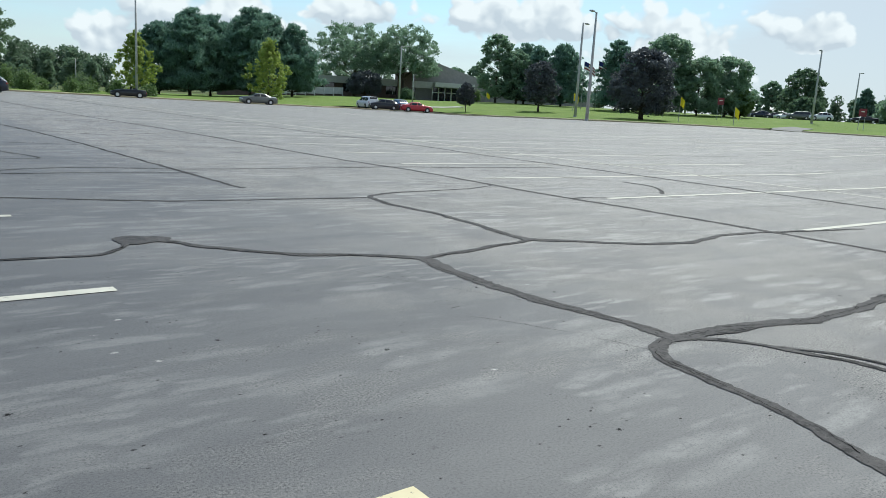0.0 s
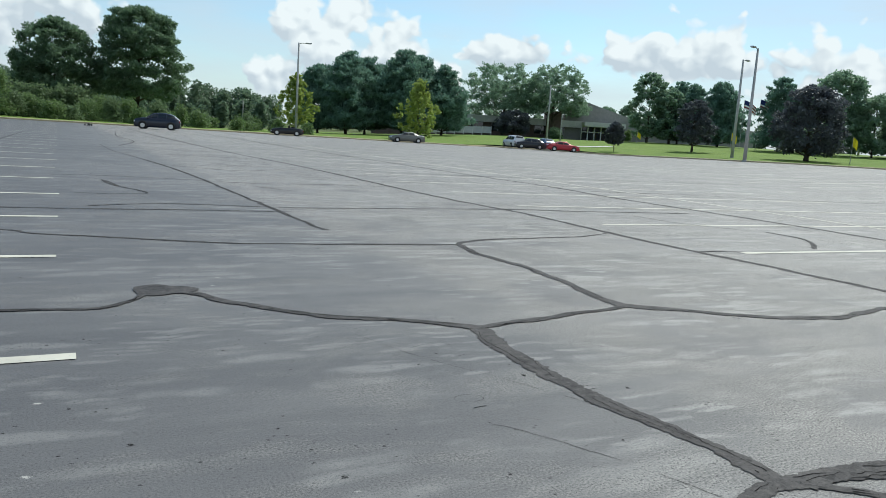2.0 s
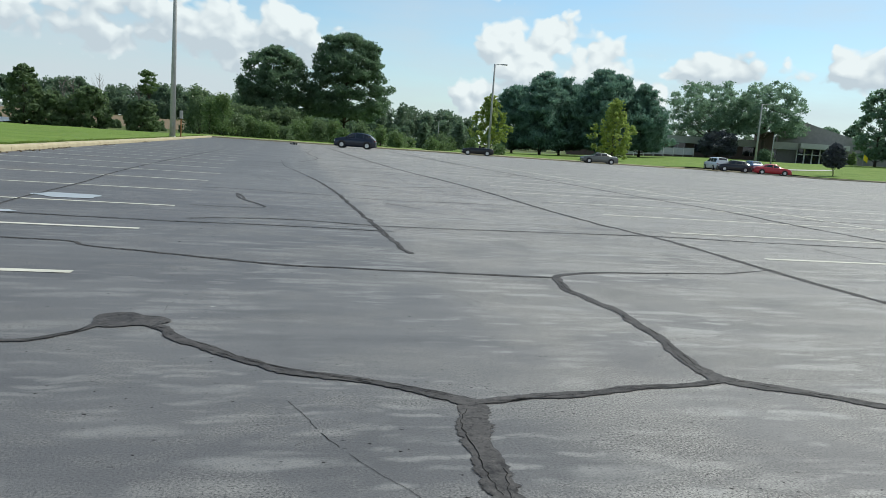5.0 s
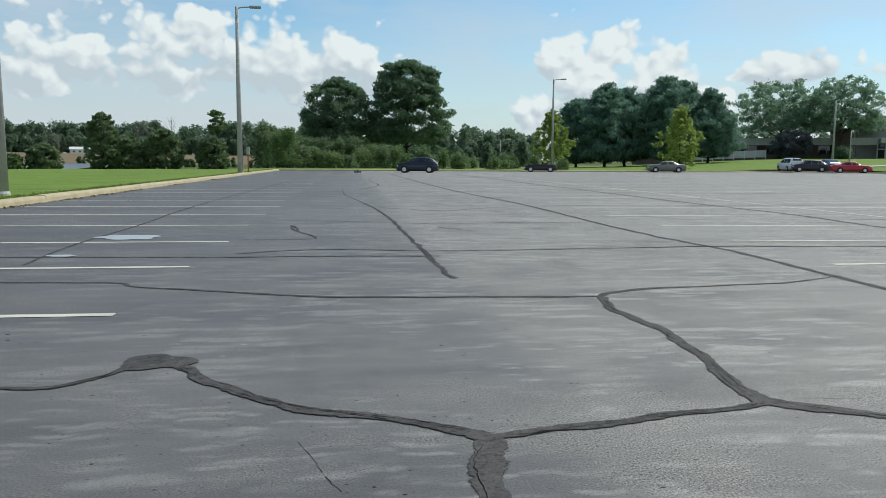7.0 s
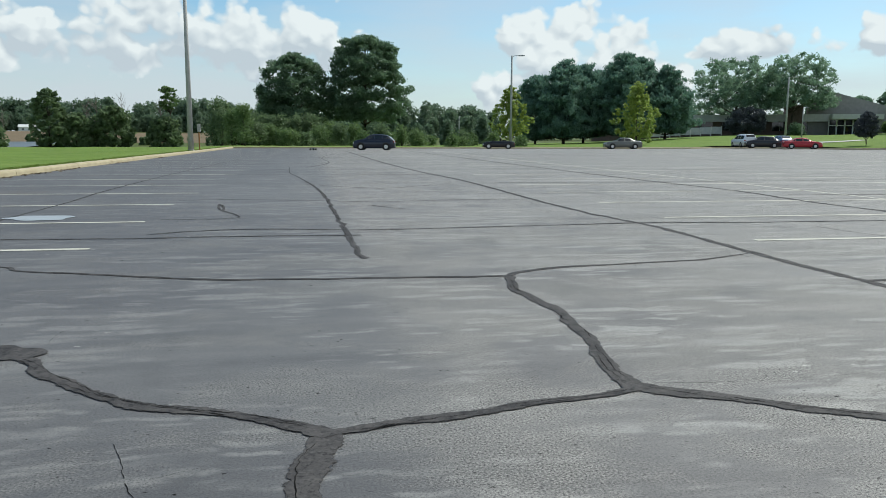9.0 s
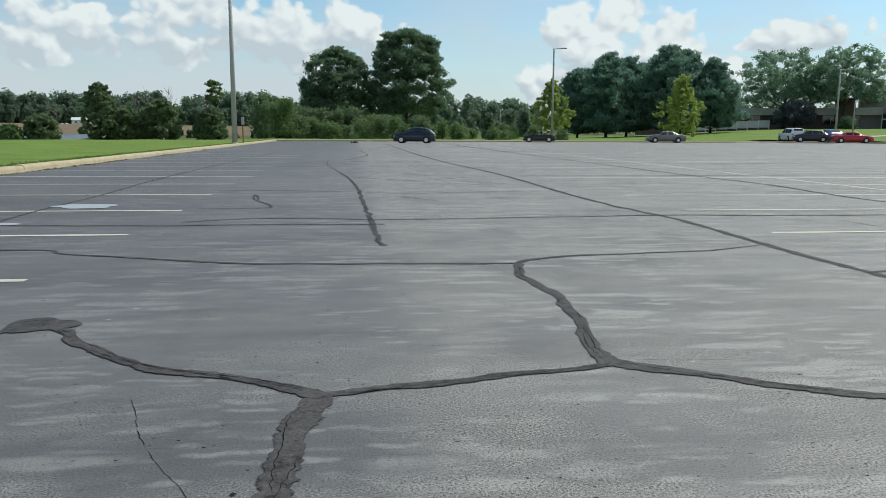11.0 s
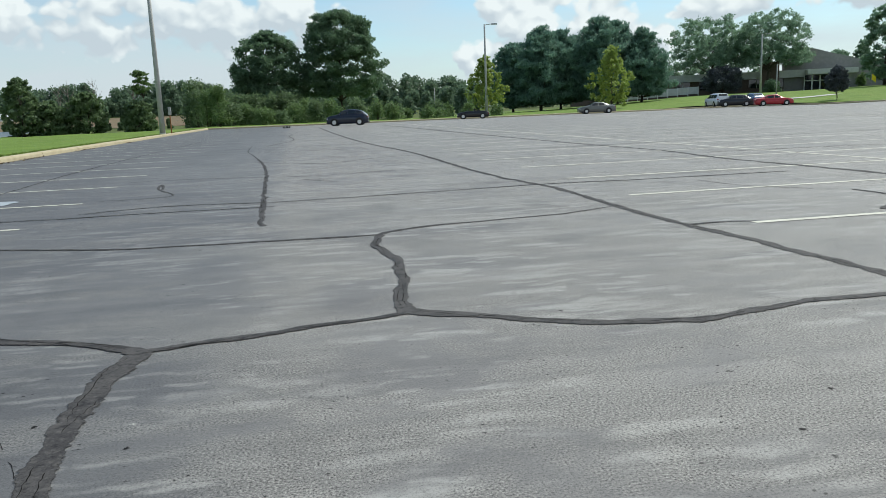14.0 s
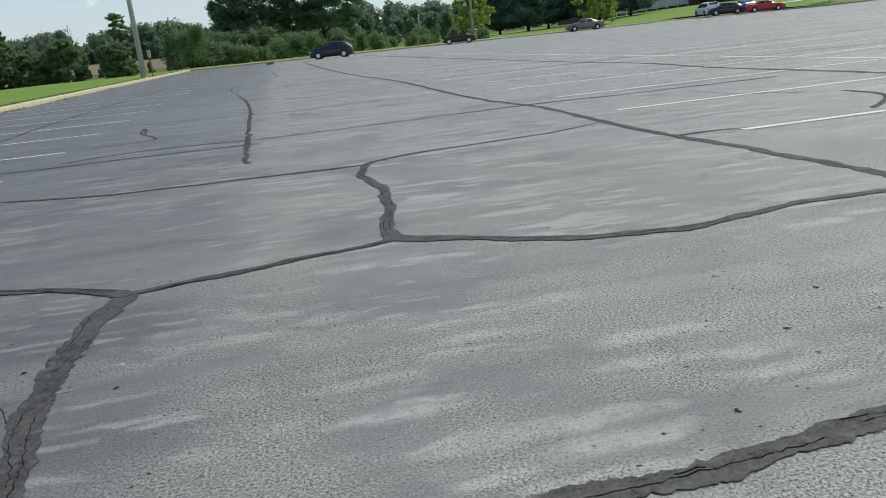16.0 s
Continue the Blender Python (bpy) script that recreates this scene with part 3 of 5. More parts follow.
def crack(points, w0, w1, seed, name="sealed_crack", label="dark tar sealed crack in the asphalt", open_line=True):
    """A band of crack filler with ragged edges, thin towards w1, and an open split along it."""
    fine = min(w0, w1) < 0.04
    step = 0.02 if points[0][1] < 16 or points[-1][1] < 16 else 0.25
    path = spline(points, step)
    n = len(path)
    if name == 'hairline_crack':
        return hairline(path, (w0 + w1) / 2, seed, label)
    verts, faces = [], []
    for i, p in enumerate(path):
        d = (path[min(i + 1, n - 1)] - path[max(i - 1, 0)]).normalized()
        s = Vector((-d.y, d.x))
        f = i / (n - 1)
        w = 0.78 * (w0 + (w1 - w0) * f)
        e = noise.noise((p.x * 1.6, p.y * 1.6, seed)) * 0.30 + noise.noise((p.x * 5.2, p.y * 5.2, seed + 5)) * 0.38
        wob = s * (noise.noise((p.x * 3.1, p.y * 3.1, seed + 9)) * 0.5 * min(w, 0.08))
        l = w / 2 * (1 + e + 0.22 * noise.noise((p.x * 14, p.y * 14, seed + 3)) + 0.28 * noise.noise((p.x * 43, p.y * 43, seed + 4)))
        rr = w / 2 * (1 + e + 0.22 * noise.noise((p.x * 14, p.y * 14, seed + 6)) + 0.28 * noise.noise((p.x * 43, p.y * 43, seed + 7)))
        if i in (0, n - 1):
            l, rr = l * 0.35, rr * 0.35
        for q, z in ((p + wob + s * l * 1.12, 0.0022), (p + wob + s * l * 0.5, 0.0042), (p + wob - s * rr * 0.5, 0.0042), (p + wob - s * rr * 1.12, 0.0022)):
            verts.append((q.x, q.y, lot_z(q.x, q.y) + z + lift(q.x, q.y) + 0.0003 * (seed % 11)))
    for i in range(n - 1):
        for k in range(3):
            faces.append((4 * i + k, 4 * i + k + 1, 4 * i + 5 + k, 4 * i + 4 + k))
    root = mesh_ob(name, verts, faces, M_TAR, smooth=True)
    cover = root.data.color_attributes.new("cover", "FLOAT_COLOR", "POINT")
    for i in range(4 * n):
        c = 0.0 if i % 4 in (0, 3) else 1.0
        cover.data[i].color = (c, c, c, 1.0)
    tagged(root, label, "pavement crack", "cracks in the asphalt", "structure")
    if open_line and not fine and min(math.hypot(v.x - 4.5, v.y - 2) for v in path) < 13:
        # open splits along both edges of the filler, broken here and there
        verts, faces = [], []
        for edge in (-1, 1):
            for i, p in enumerate(path[:-1]):
                q = path[i + 1]
                if i < 6 or i > n - 8 or noise.noise((p.x * 2.1, p.y * 2.1, seed + 20 + 7 * edge)) < -0.02 or math.hypot(p.x - 4.5, p.y - 2) > 22:
                    continue
                d = (q - p).normalized()
                s = Vector((-d.y, d.x))
                w = 0.85 * (w0 + (w1 - w0) * i / n)

                def side(v):
                    return s * (edge * w * 0.12 + w * 0.26 * noise.noise((v.x * 2.6, v.y * 2.6, seed + 30 + edge)) + 0.014 * noise.noise((v.x * 28, v.y * 28, seed + 31)))

                h = 0.0008 + 0.0034 * abs(noise.noise((p.x * 8, p.y * 8, seed + 40)))
                k = len(verts)
                for v, g in ((p + side(p), h), (p + side(p), -h), (q + side(q), -h), (q + side(q), h)):
                    v = v + s * g
                    verts.append((v.x, v.y, lot_z(v.x, v.y) + 0.0058 + 0.0003 * (seed % 11) + lift(v.x, v.y)))
                faces.append((k, k + 1, k + 2, k + 3))
        if faces:
            mesh_ob("split", verts, faces, M_SPLIT, root)
    return root


# ---- plants ----
def leaf_cloud(name, centres, size, rs, material, parent, flat=0.0, label="", slim=0.38):
    """Many small four-cornered leaves at centres."""
    n = len(centres)
    u = rs.normal(size=(n, 3))
    u[:, 2] *= 1 - flat
    u /= np.linalg.norm(u, axis=1)[:, None]
    v = rs.normal(size=(n, 3))
    v[:, 2] *= 1 - flat
    v -= u * np.sum(u * v, axis=1)[:, None]
    v /= np.linalg.norm(v, axis=1)[:, None] + 1e-9
    s = size * rs.uniform(0.6, 1.3, (n, 1))
    co = np.stack([centres - u * s * 0.6, centres + v * s * slim, centres + u * s * 0.6, centres - v * s * slim], axis=1).reshape(-1, 3)
    me = bpy.data.meshes.new(name)
    me.vertices.add(4 * n)
    me.loops.add(4 * n)
    me.polygons.add(n)
    me.vertices.foreach_set("co", co.astype(np.float32).ravel())
    me.loops.foreach_set("vertex_index", np.arange(4 * n, dtype=np.int32))
    me.polygons.foreach_set("loop_start", np.arange(0, 4 * n, 4, dtype=np.int32))
    me.materials.append(material)
    me.update()
    me.validate()
    ob = new(name, me)
    if parent is not None:
        ob.parent = parent
    if label:
        tagged(ob, label)
    return ob


def clumps(rs, lobes, per_area, spread):
    """Leaf centres in clumps over the skins of ellipsoid lobes (x, y, z, rx, ry, rz)."""
    out = []
    for x, y, z, rx, ry, rz in lobes:
        area = 4.2 * (rx * ry + ry * rz + rx * rz)
        n = max(6, int(area * per_area / 14))
        d = rs.normal(size=(n, 3))
        d /= np.linalg.norm(d, axis=1)[:, None]
        d *= rs.uniform(0.5, 1.05, (n, 1)) ** 0.5
        c = np.array([x, y, z]) + d * np.array([rx, ry, rz])
        k = 14
        p = np.repeat(c, k, axis=0) + rs.normal(size=(n * k, 3)) * np.array([spread, spread, spread * 0.7])
        out.append(p)
    return np.concatenate(out)


def crown_lobes(rs, kind, h0, h1, w):
    """Ellipsoid lobes that make up a crown from height h0 to h1, w wide."""
    lobes = []
    hh = h1 - h0
    if kind in ("dome", "column"):
        # full-grown maple: small leafy sprays on a ragged shell, thinner inside, limbs jutting out low down
        prof = ((0, .72), (.12, .96), (.28, 1.0), (.45, .97), (.62, .90), (.78, .75), (.90, .52), (1, .15)) if kind == "dome" else ((0, .70), (.10, .98), (.25, 1.0), (.42, .92), (.55, .82), (.72, .86), (.88, .74), (.96, .50), (1, .15))
        for k in range(300):
            f = rs.uniform(0, 1) ** 0.92
            a = k * 2.399 + rs.uniform(-0.4, 0.4)
            for (p0, q0), (p1, q1) in zip(prof, prof[1:]):
                if p0 <= f <= p1:
                    env = q0 + (q1 - q0) * (f - p0) / (p1 - p0)
            env *= 1 + 0.20 * noise.noise((math.cos(a) * 1.4, math.sin(a) * 1.4, f * 4 + hh)) + 0.12 * noise.noise((math.cos(a) * 3, math.sin(a) * 3, f * 11 + w))
            s = rs.uniform(0.035, 0.075) * w
            rr = max(0.0, w / 2 * env - s * 0.5) * (rs.uniform(0.80, 1.04) if k % 3 else rs.uniform(0.2, 0.85))
            lobes.append((rr * math.cos(a), rr * math.sin(a), h0 + hh * (0.02 + f * 0.95) - 0.04 * rr, s * 1.25, s * 1.25, s * 0.62))
    elif kind == "vase":
        # oak: limbs fan out from a low fork, leaf sprays at their ends under a wide flat dome
        for k in range(300):
            a = k * 2.399 + rs.uniform(-0.3, 0.3)
            e = math.asin(rs.uniform(-0.12, 1.0))
            reach = rs.uniform(0.80, 1.04) if k % 2 else rs.uniform(0.35, 0.85)
            reach *= 1 + 0.16 * noise.noise((math.cos(a) * 1.6, math.sin(a) * 1.6, e * 2.2 + w))
            s = rs.uniform(0.022, 0.045) * w
            rr = w / 2 * math.cos(e) ** 0.75 * reach
            lobes.append((rr * math.cos(a), rr * math.sin(a), h0 + hh * (0.20 + 0.78 * math.sin(e) * reach), s * 1.3, s * 1.3, s * 0.7))
    elif kind == "broad":
        for k in range(110):
            f = (k + rs.uniform(0, 1)) / 110
            a = k * 2.4 + rs.uniform(-0.7, 0.7)
            env = (0.66 + 0.34 * math.sin(math.pi * min(1, f * 1.25 + 0.1))) if f < 0.72 else math.sqrt(max(0.0, 1 - ((f - 0.50) / 0.505) ** 2))
            env *= 1 + 0.26 * noise.noise((math.cos(a) * 1.5, math.sin(a) * 1.5, f * 5 + hh))
            r = w / 2 * env
            s = rs.uniform(0.05, 0.105) * w
            rr = max(0.0, r - s * 0.6) * rs.uniform(0.35, 1.1) ** 0.5
            lobes.append((rr * math.cos(a), rr * math.sin(a), h0 + hh * 0.05 + f * hh * 0.92, s * 1.1, s * 1.1, s * 0.7))
    elif kind == "pine":
        # white pine: whorls of limbs with brushes of needles that turn up at the ends
        tiers = 13
        for k in range(tiers):
            f = k / (tiers - 1)
            arms = 8 if f < 0.8 else 6
            for j in range(arms):
                a = j * math.tau / arms + k * 0.9 + rs.uniform(-0.3, 0.3)
                reach = w / 2 * (1.0 - 0.80 * f ** 2.6) * rs.uniform(0.62, 1.12)
                s = rs.uniform(0.05, 0.085) * w * (1 - 0.25 * f)
                for g in (1.0, 0.78, 0.5):
                    rr = max(0.0, reach * g - s * 0.6)
                    if g < 1 and rr < 0.7:
                        continue
                    lobes.append((rr * math.cos(a + (1 - g)), rr * math.sin(a + (1 - g)), h0 + hh * (0.02 + 0.93 * f) + rs.uniform(-0.3, 0.3) + 0.16 * rr, s * 1.25, s * 1.25, s * 0.6))
    elif kind == "cone":
        # young tree: upright shoots from a leader, open between
        for k in range(90):
            f = (k + rs.uniform(0, 1)) / 90
            a = k * 2.4
            r = w / 2 * (0.55 + 0.45 * math.sin(math.pi * min(0.5, f * 1.8)) if f < 0.28 else max(0.0, 1 - ((f - 0.28) / 0.76) ** 1.35) ** 0.9)
            s = rs.uniform(0.035, 0.07) * w
            rr = max(0.0, r - s * 0.3) * rs.uniform(0.3, 1.15)
            lobes.append((rr * math.cos(a), rr * math.sin(a), h0 + hh * f * 0.95 + rs.uniform(0, 0.05) * hh, s * 0.7, s * 0.7, s * 2.1))
    elif kind == "airy":
        for k in range(44):
            f = rs.uniform(0, 1)
            a = rs.uniform(0, math.tau)
            env = math.sqrt(max(0.05, 1 - ((f - 0.5) / 0.56) ** 2))
            s = rs.uniform(0.07, 0.13) * w
            rr = max(0, w / 2 * env - s * 0.4) * math.sqrt(rs.uniform(0.1, 1))
            lobes.append((rr * math.cos(a), rr * math.sin(a), h0 + hh * (0.08 + f * 0.86), s * 1.3, s * 1.3, s * 0.5))
    else:  # shrub
        for k in range(16):
            f = rs.uniform(0, 1)
            a = rs.uniform(0, math.tau)
            s = rs.uniform(0.16, 0.26) * w
            rr = max(0, w / 2 * (1 - 0.5 * f) - s) * math.sqrt(rs.uniform(0.1, 1))
            lobes.append((rr * math.cos(a), rr * math.sin(a), h0 + hh * (0.1 + f * 0.8), s, s, min(s, hh * 0.3)))
    return lobes


def tree(x, y, height, width, kind, foliage, label, clear=0.2, seed=1, leaf=0.34, density=26.0, trunk=0.0, group="", name="tree", lean=0.0):
    rs = np.random.RandomState(seed)
    root = thing(name, pose(x, y, land_z(x, y) - 0.1, 0, 0, rs.uniform(0, 360)), label, name, group)
    h0 = height * clear
    tr = trunk or height * 0.022
    top = height * (0.9 if kind in ("pine", "cone") else 0.6)
    path = [(math.sin(i * 1.3 + seed) * 0.05 * i + lean * i, math.cos(i * 1.7 + seed) * 0.05 * i, top * i / 5) for i in range(6)]
    bm = tube(path, [tr * 1.35, tr, tr * 0.85, tr * 0.65, tr * 0.42, tr * 0.18], 9)
    lobes = crown_lobes(rs, kind, h0, height, width)
    for lx, ly, lz, *_ in lobes[::6 if kind in ("pine", "dome", "column", "vase") else 2 if kind != "airy" else 1]:
        zs = min(top * 0.92, max(h0 * 0.75, lz - 0.35 * math.hypot(lx, ly) - 0.4))
        i = zs / top * 5
        a = Vector(path[min(4, int(i))]).lerp(Vector(path[min(5, int(i) + 1)]), i - int(i))
        b = Vector((lx, ly, lz))
        mid = a.lerp(b, 0.55) + Vector((0, 0, -0.12 * (b - a).length * (0.5 if kind == "pine" else -0.4)))
        r = tr * 0.34 * (1 - 0.5 * zs / top)
        join(bm, tube([a, mid, b], [r, r * 0.65, r * 0.25], 5, False))
    part("trunk", bm, M_BARK, root, smooth=True)
    pts = clumps(rs, lobes, density, {"broad": 0.024, "pine": 0.017, "dome": 0.017, "column": 0.017, "vase": 0.016, "cone": 0.022}.get(kind, 0.034) * width)
    pts = pts[pts[:, 2] > h0 * 0.6]
    leaf_cloud("crown", pts, leaf * (1.25 if kind == "pine" else 1.0), rs, foliage, root, flat=-0.9 if kind == "pine" else 0.0, slim=0.17 if kind == "pine" else 0.38)
    return root


def bush(x, y, height, width, foliage, label, seed, leaf=0.28, density=20.0, group=""):
    rs = np.random.RandomState(seed)
    root = thing("bush", pose(x, y, land_z(x, y) - 0.05), label, "bush", group)
    bm = bmesh.new()
    lobes = crown_lobes(rs, "shrub", 0.05 * height, height, width)
    for lx, ly, lz, *_ in lobes[::3]:
        join(bm, tube([(lx * 0.15, ly * 0.15, 0), (lx * 0.6, ly * 0.6, lz * 0.55), (lx, ly, lz)], [0.05, 0.035, 0.015], 5, False))
    part("stems", bm, M_BARK, root)
    pts = clumps(rs, lobes, density, 0.07 * width)
    pts = pts[pts[:, 2] > 0.02]
    leaf_cloud("leaves", pts, leaf, rs, foliage, root)
    return root


def woodland(name, path, width, height, count, foliage, label, seed, leaf=1.3):
    """A far belt of trees, too many to count."""
    rs = np.random.RandomState(seed)
    pts = along(path, 4.0)
    out = []
    for k in range(count):
        x, y = pts[rs.randint(len(pts))]
        x, y = x + rs.uniform(-2, 2), y + rs.uniform(-width, width)
        h = height * rs.uniform(0.62, 1.08)
        w = h * rs.uniform(0.55, 0.85)
        z0 = land_z(x, y)
        for _ in range(13):
            a, f = rs.uniform(0, math.tau), rs.uniform(0, 1)
            s = w * rs.uniform(0.17, 0.27)
            r = (w / 2 - s * 0.6) * math.sqrt(rs.uniform(0, 1)) * (1 - 0.55 * f)
            d = rs.normal(size=(70, 3))
            d /= np.linalg.norm(d, axis=1)[:, None]
            out.append(np.array([x + r * math.cos(a), y + r * math.sin(a), z0 + h * (0.12 + 0.8 * f)]) + d * s * rs.uniform(0.55, 1.15, (70, 1)))
    ob = leaf_cloud(name, np.concatenate(out), leaf, rs, foliage, None)
    return tagged(ob, label, "woodland", kind="stuff")


# ---- street furniture ----
def light_pole(x, y, height, radius, arm_az, label, material=None, arms=1, group="light poles"):
    z = land_z(x, y) if (x > -3.8 and y < 89) or y > 89 or x > 60 else 0.0
    root = thing("light_pole", pose(x, y, z + 0.08), label, "light pole", group)
    part("shaft", tube([(0, 0, 0), (0, 0, height * 0.5), (0, 0, height)], [radius, radius * 0.78, radius * 0.55], 14), material or M_CONC, root, smooth=True)
    part("base_collar", tube([(0, 0, -0.1), (0, 0, 0.10), (0, 0, 0.16)], [radius * 1.18, radius * 1.16, radius * 1.04], 14), M_CONC, root)
    for k in range(arms):
        a = radians(arm_az + 180 * k)
        d = Vector((math.sin(a), math.cos(a), 0))
        arm = part("arm", tube([(0, 0, height - 0.12), d * 0.5 + Vector((0, 0, height - 0.02)), d * 1.0 + Vector((0, 0, height))], [0.05, 0.045, 0.04], 8), M_STEEL, root)
        bm = box(0.42, 0.85, 0.16, (0, 0, 0), 0.04)
        bmesh.ops.transform(bm, matrix=Matrix.Translation(d * 1.35 + Vector((0, 0, height))) @ Matrix.Rotation(-a, 4, "Z"), verts=bm.verts)
        part("lamp_head", bm, M_STEEL, root, "flat grey lamp head")
    part("hand_hole_cover", box(0.12, 0.03, 0.3, (0.02, -radius * 0.97, 1.0), 0.01), M_STEEL, root)
    return root


def flag_pole(x, y, height, cloth, label, w=1.0, h=0.7, hang=0.0, stripes=False):
    root = thing("flag", pose(x, y, land_z(x, y), 0, 0, -50), label, "flag")
    part("staff", tube([(0, 0, 0), (0, 0, height)], [0.05, 0.03], 8), M_STEEL, root)
    nx, nz = 10, 6
    verts, faces = [], []
    for i in range(nx + 1):
        for j in range(nz + 1):
            u, v = i / nx, j / nz
            verts.append((u * w * 0.8, 0.10 * math.sin(u * 7 + v * 2) * u, height - 0.05 - v * h - hang * u * u - 0.25 * u * h))
    for i in range(nx):
        for j in range(nz):
            a = i * (nz + 1) + j
            faces.append((a, a + 1, a + nz + 2, a + nz + 1))
    ob = mesh_ob("cloth", verts, faces, cloth, root)
    if stripes:
        ob.data.materials.append(M_WHITE)
        ob.data.materials.append(M_BLUE)
        for k, p in enumerate(ob.data.polygons):
            i, j = divmod(k, nz)
            p.material_index = 2 if i < 4 and j < 3 else j % 2
    return root


def road_sign(x, y, height, shape, label, az):
    root = thing("road_sign", pose(x, y, land_z(x, y), 0, 0, az), label, "road sign")
    for dx in ((-0.35, 0.35) if shape == "panel" else (0,)):
        part("post", box(0.07, 0.05, height, (dx, 0.04, height / 2)), M_STEEL, root)
    bm = bmesh.new()
    if shape == "panel":
        bm = box(1.0, 0.03, 1.1, (0, 0, height - 0.5), 0.01)
    else:
        bmesh.ops.create_cone(bm, cap_ends=True, segments=8, radius1=0.42, radius2=0.42, depth=0.03, matrix=Matrix.Translation((0, 0, height - 0.35)) @ Matrix.Rotation(radians(90), 4, "X") @ Matrix.Rotation(radians(22.5), 4, "Z"))
    board = part("board", bm, M_RED, root, "faded red sign board")
    part("lettering_bar", box(0.5, 0.01, 0.12, (0, -0.022, height - 0.38)), M_WHITE, board)
    return root


# ---- vehicles ----
# stations along the length: x (0 nose .. 1 tail), bonnet or roof height, shoulder height, half width at sill, at shoulder, at roof
CAR_SHAPES = {
    "sedan": dict(size=(4.75, 1.80, 1.45), top=[(0, .48), (.03, .56), (.12, .64), (.27, .70), (.42, .985), (.52, 1.0), (.66, .97), (.82, .74), (.95, .72), (1, .58)], belt=.66, glass=(.29, .80), wheels=(.19, .80)),
    "hatch": dict(size=(4.2, 1.75, 1.5), top=[(0, .46), (.03, .55), (.12, .63), (.24, .68), (.40, .98), (.55, 1.0), (.78, .96), (.93, .72), (.98, .62), (1, .5)], belt=.66, glass=(.26, .90), wheels=(.19, .81)),
    "suv": dict(size=(4.45, 1.82, 1.72), top=[(0, .48), (.03, .57), (.12, .63), (.26, .68), (.34, .83), (.42, .95), (.52, 1.0), (.68, .99), (.82, .93), (.90, .82), (.965, .66), (1, .46)], belt=.66, glass=(.28, .93), wheels=(.19, .80)),
    "van": dict(size=(5.0, 1.95, 1.78), top=[(0, .42), (.03, .52), (.10, .58), (.20, .64), (.36, .96), (.50, 1.0), (.85, .99), (.95, .94), (.99, .62), (1, .45)], belt=.60, glass=(.22, .97), wheels=(.18, .79)),
    "open": dict(size=(3.8, 1.72, 1.12), top=[(0, .52), (.03, .64), (.12, .72), (.30, .80), (.36, .82), (.52, .82), (.66, .84), (.85, .82), (.96, .78), (1, .62)], belt=.80, glass=None, wheels=(.19, .80)),
}


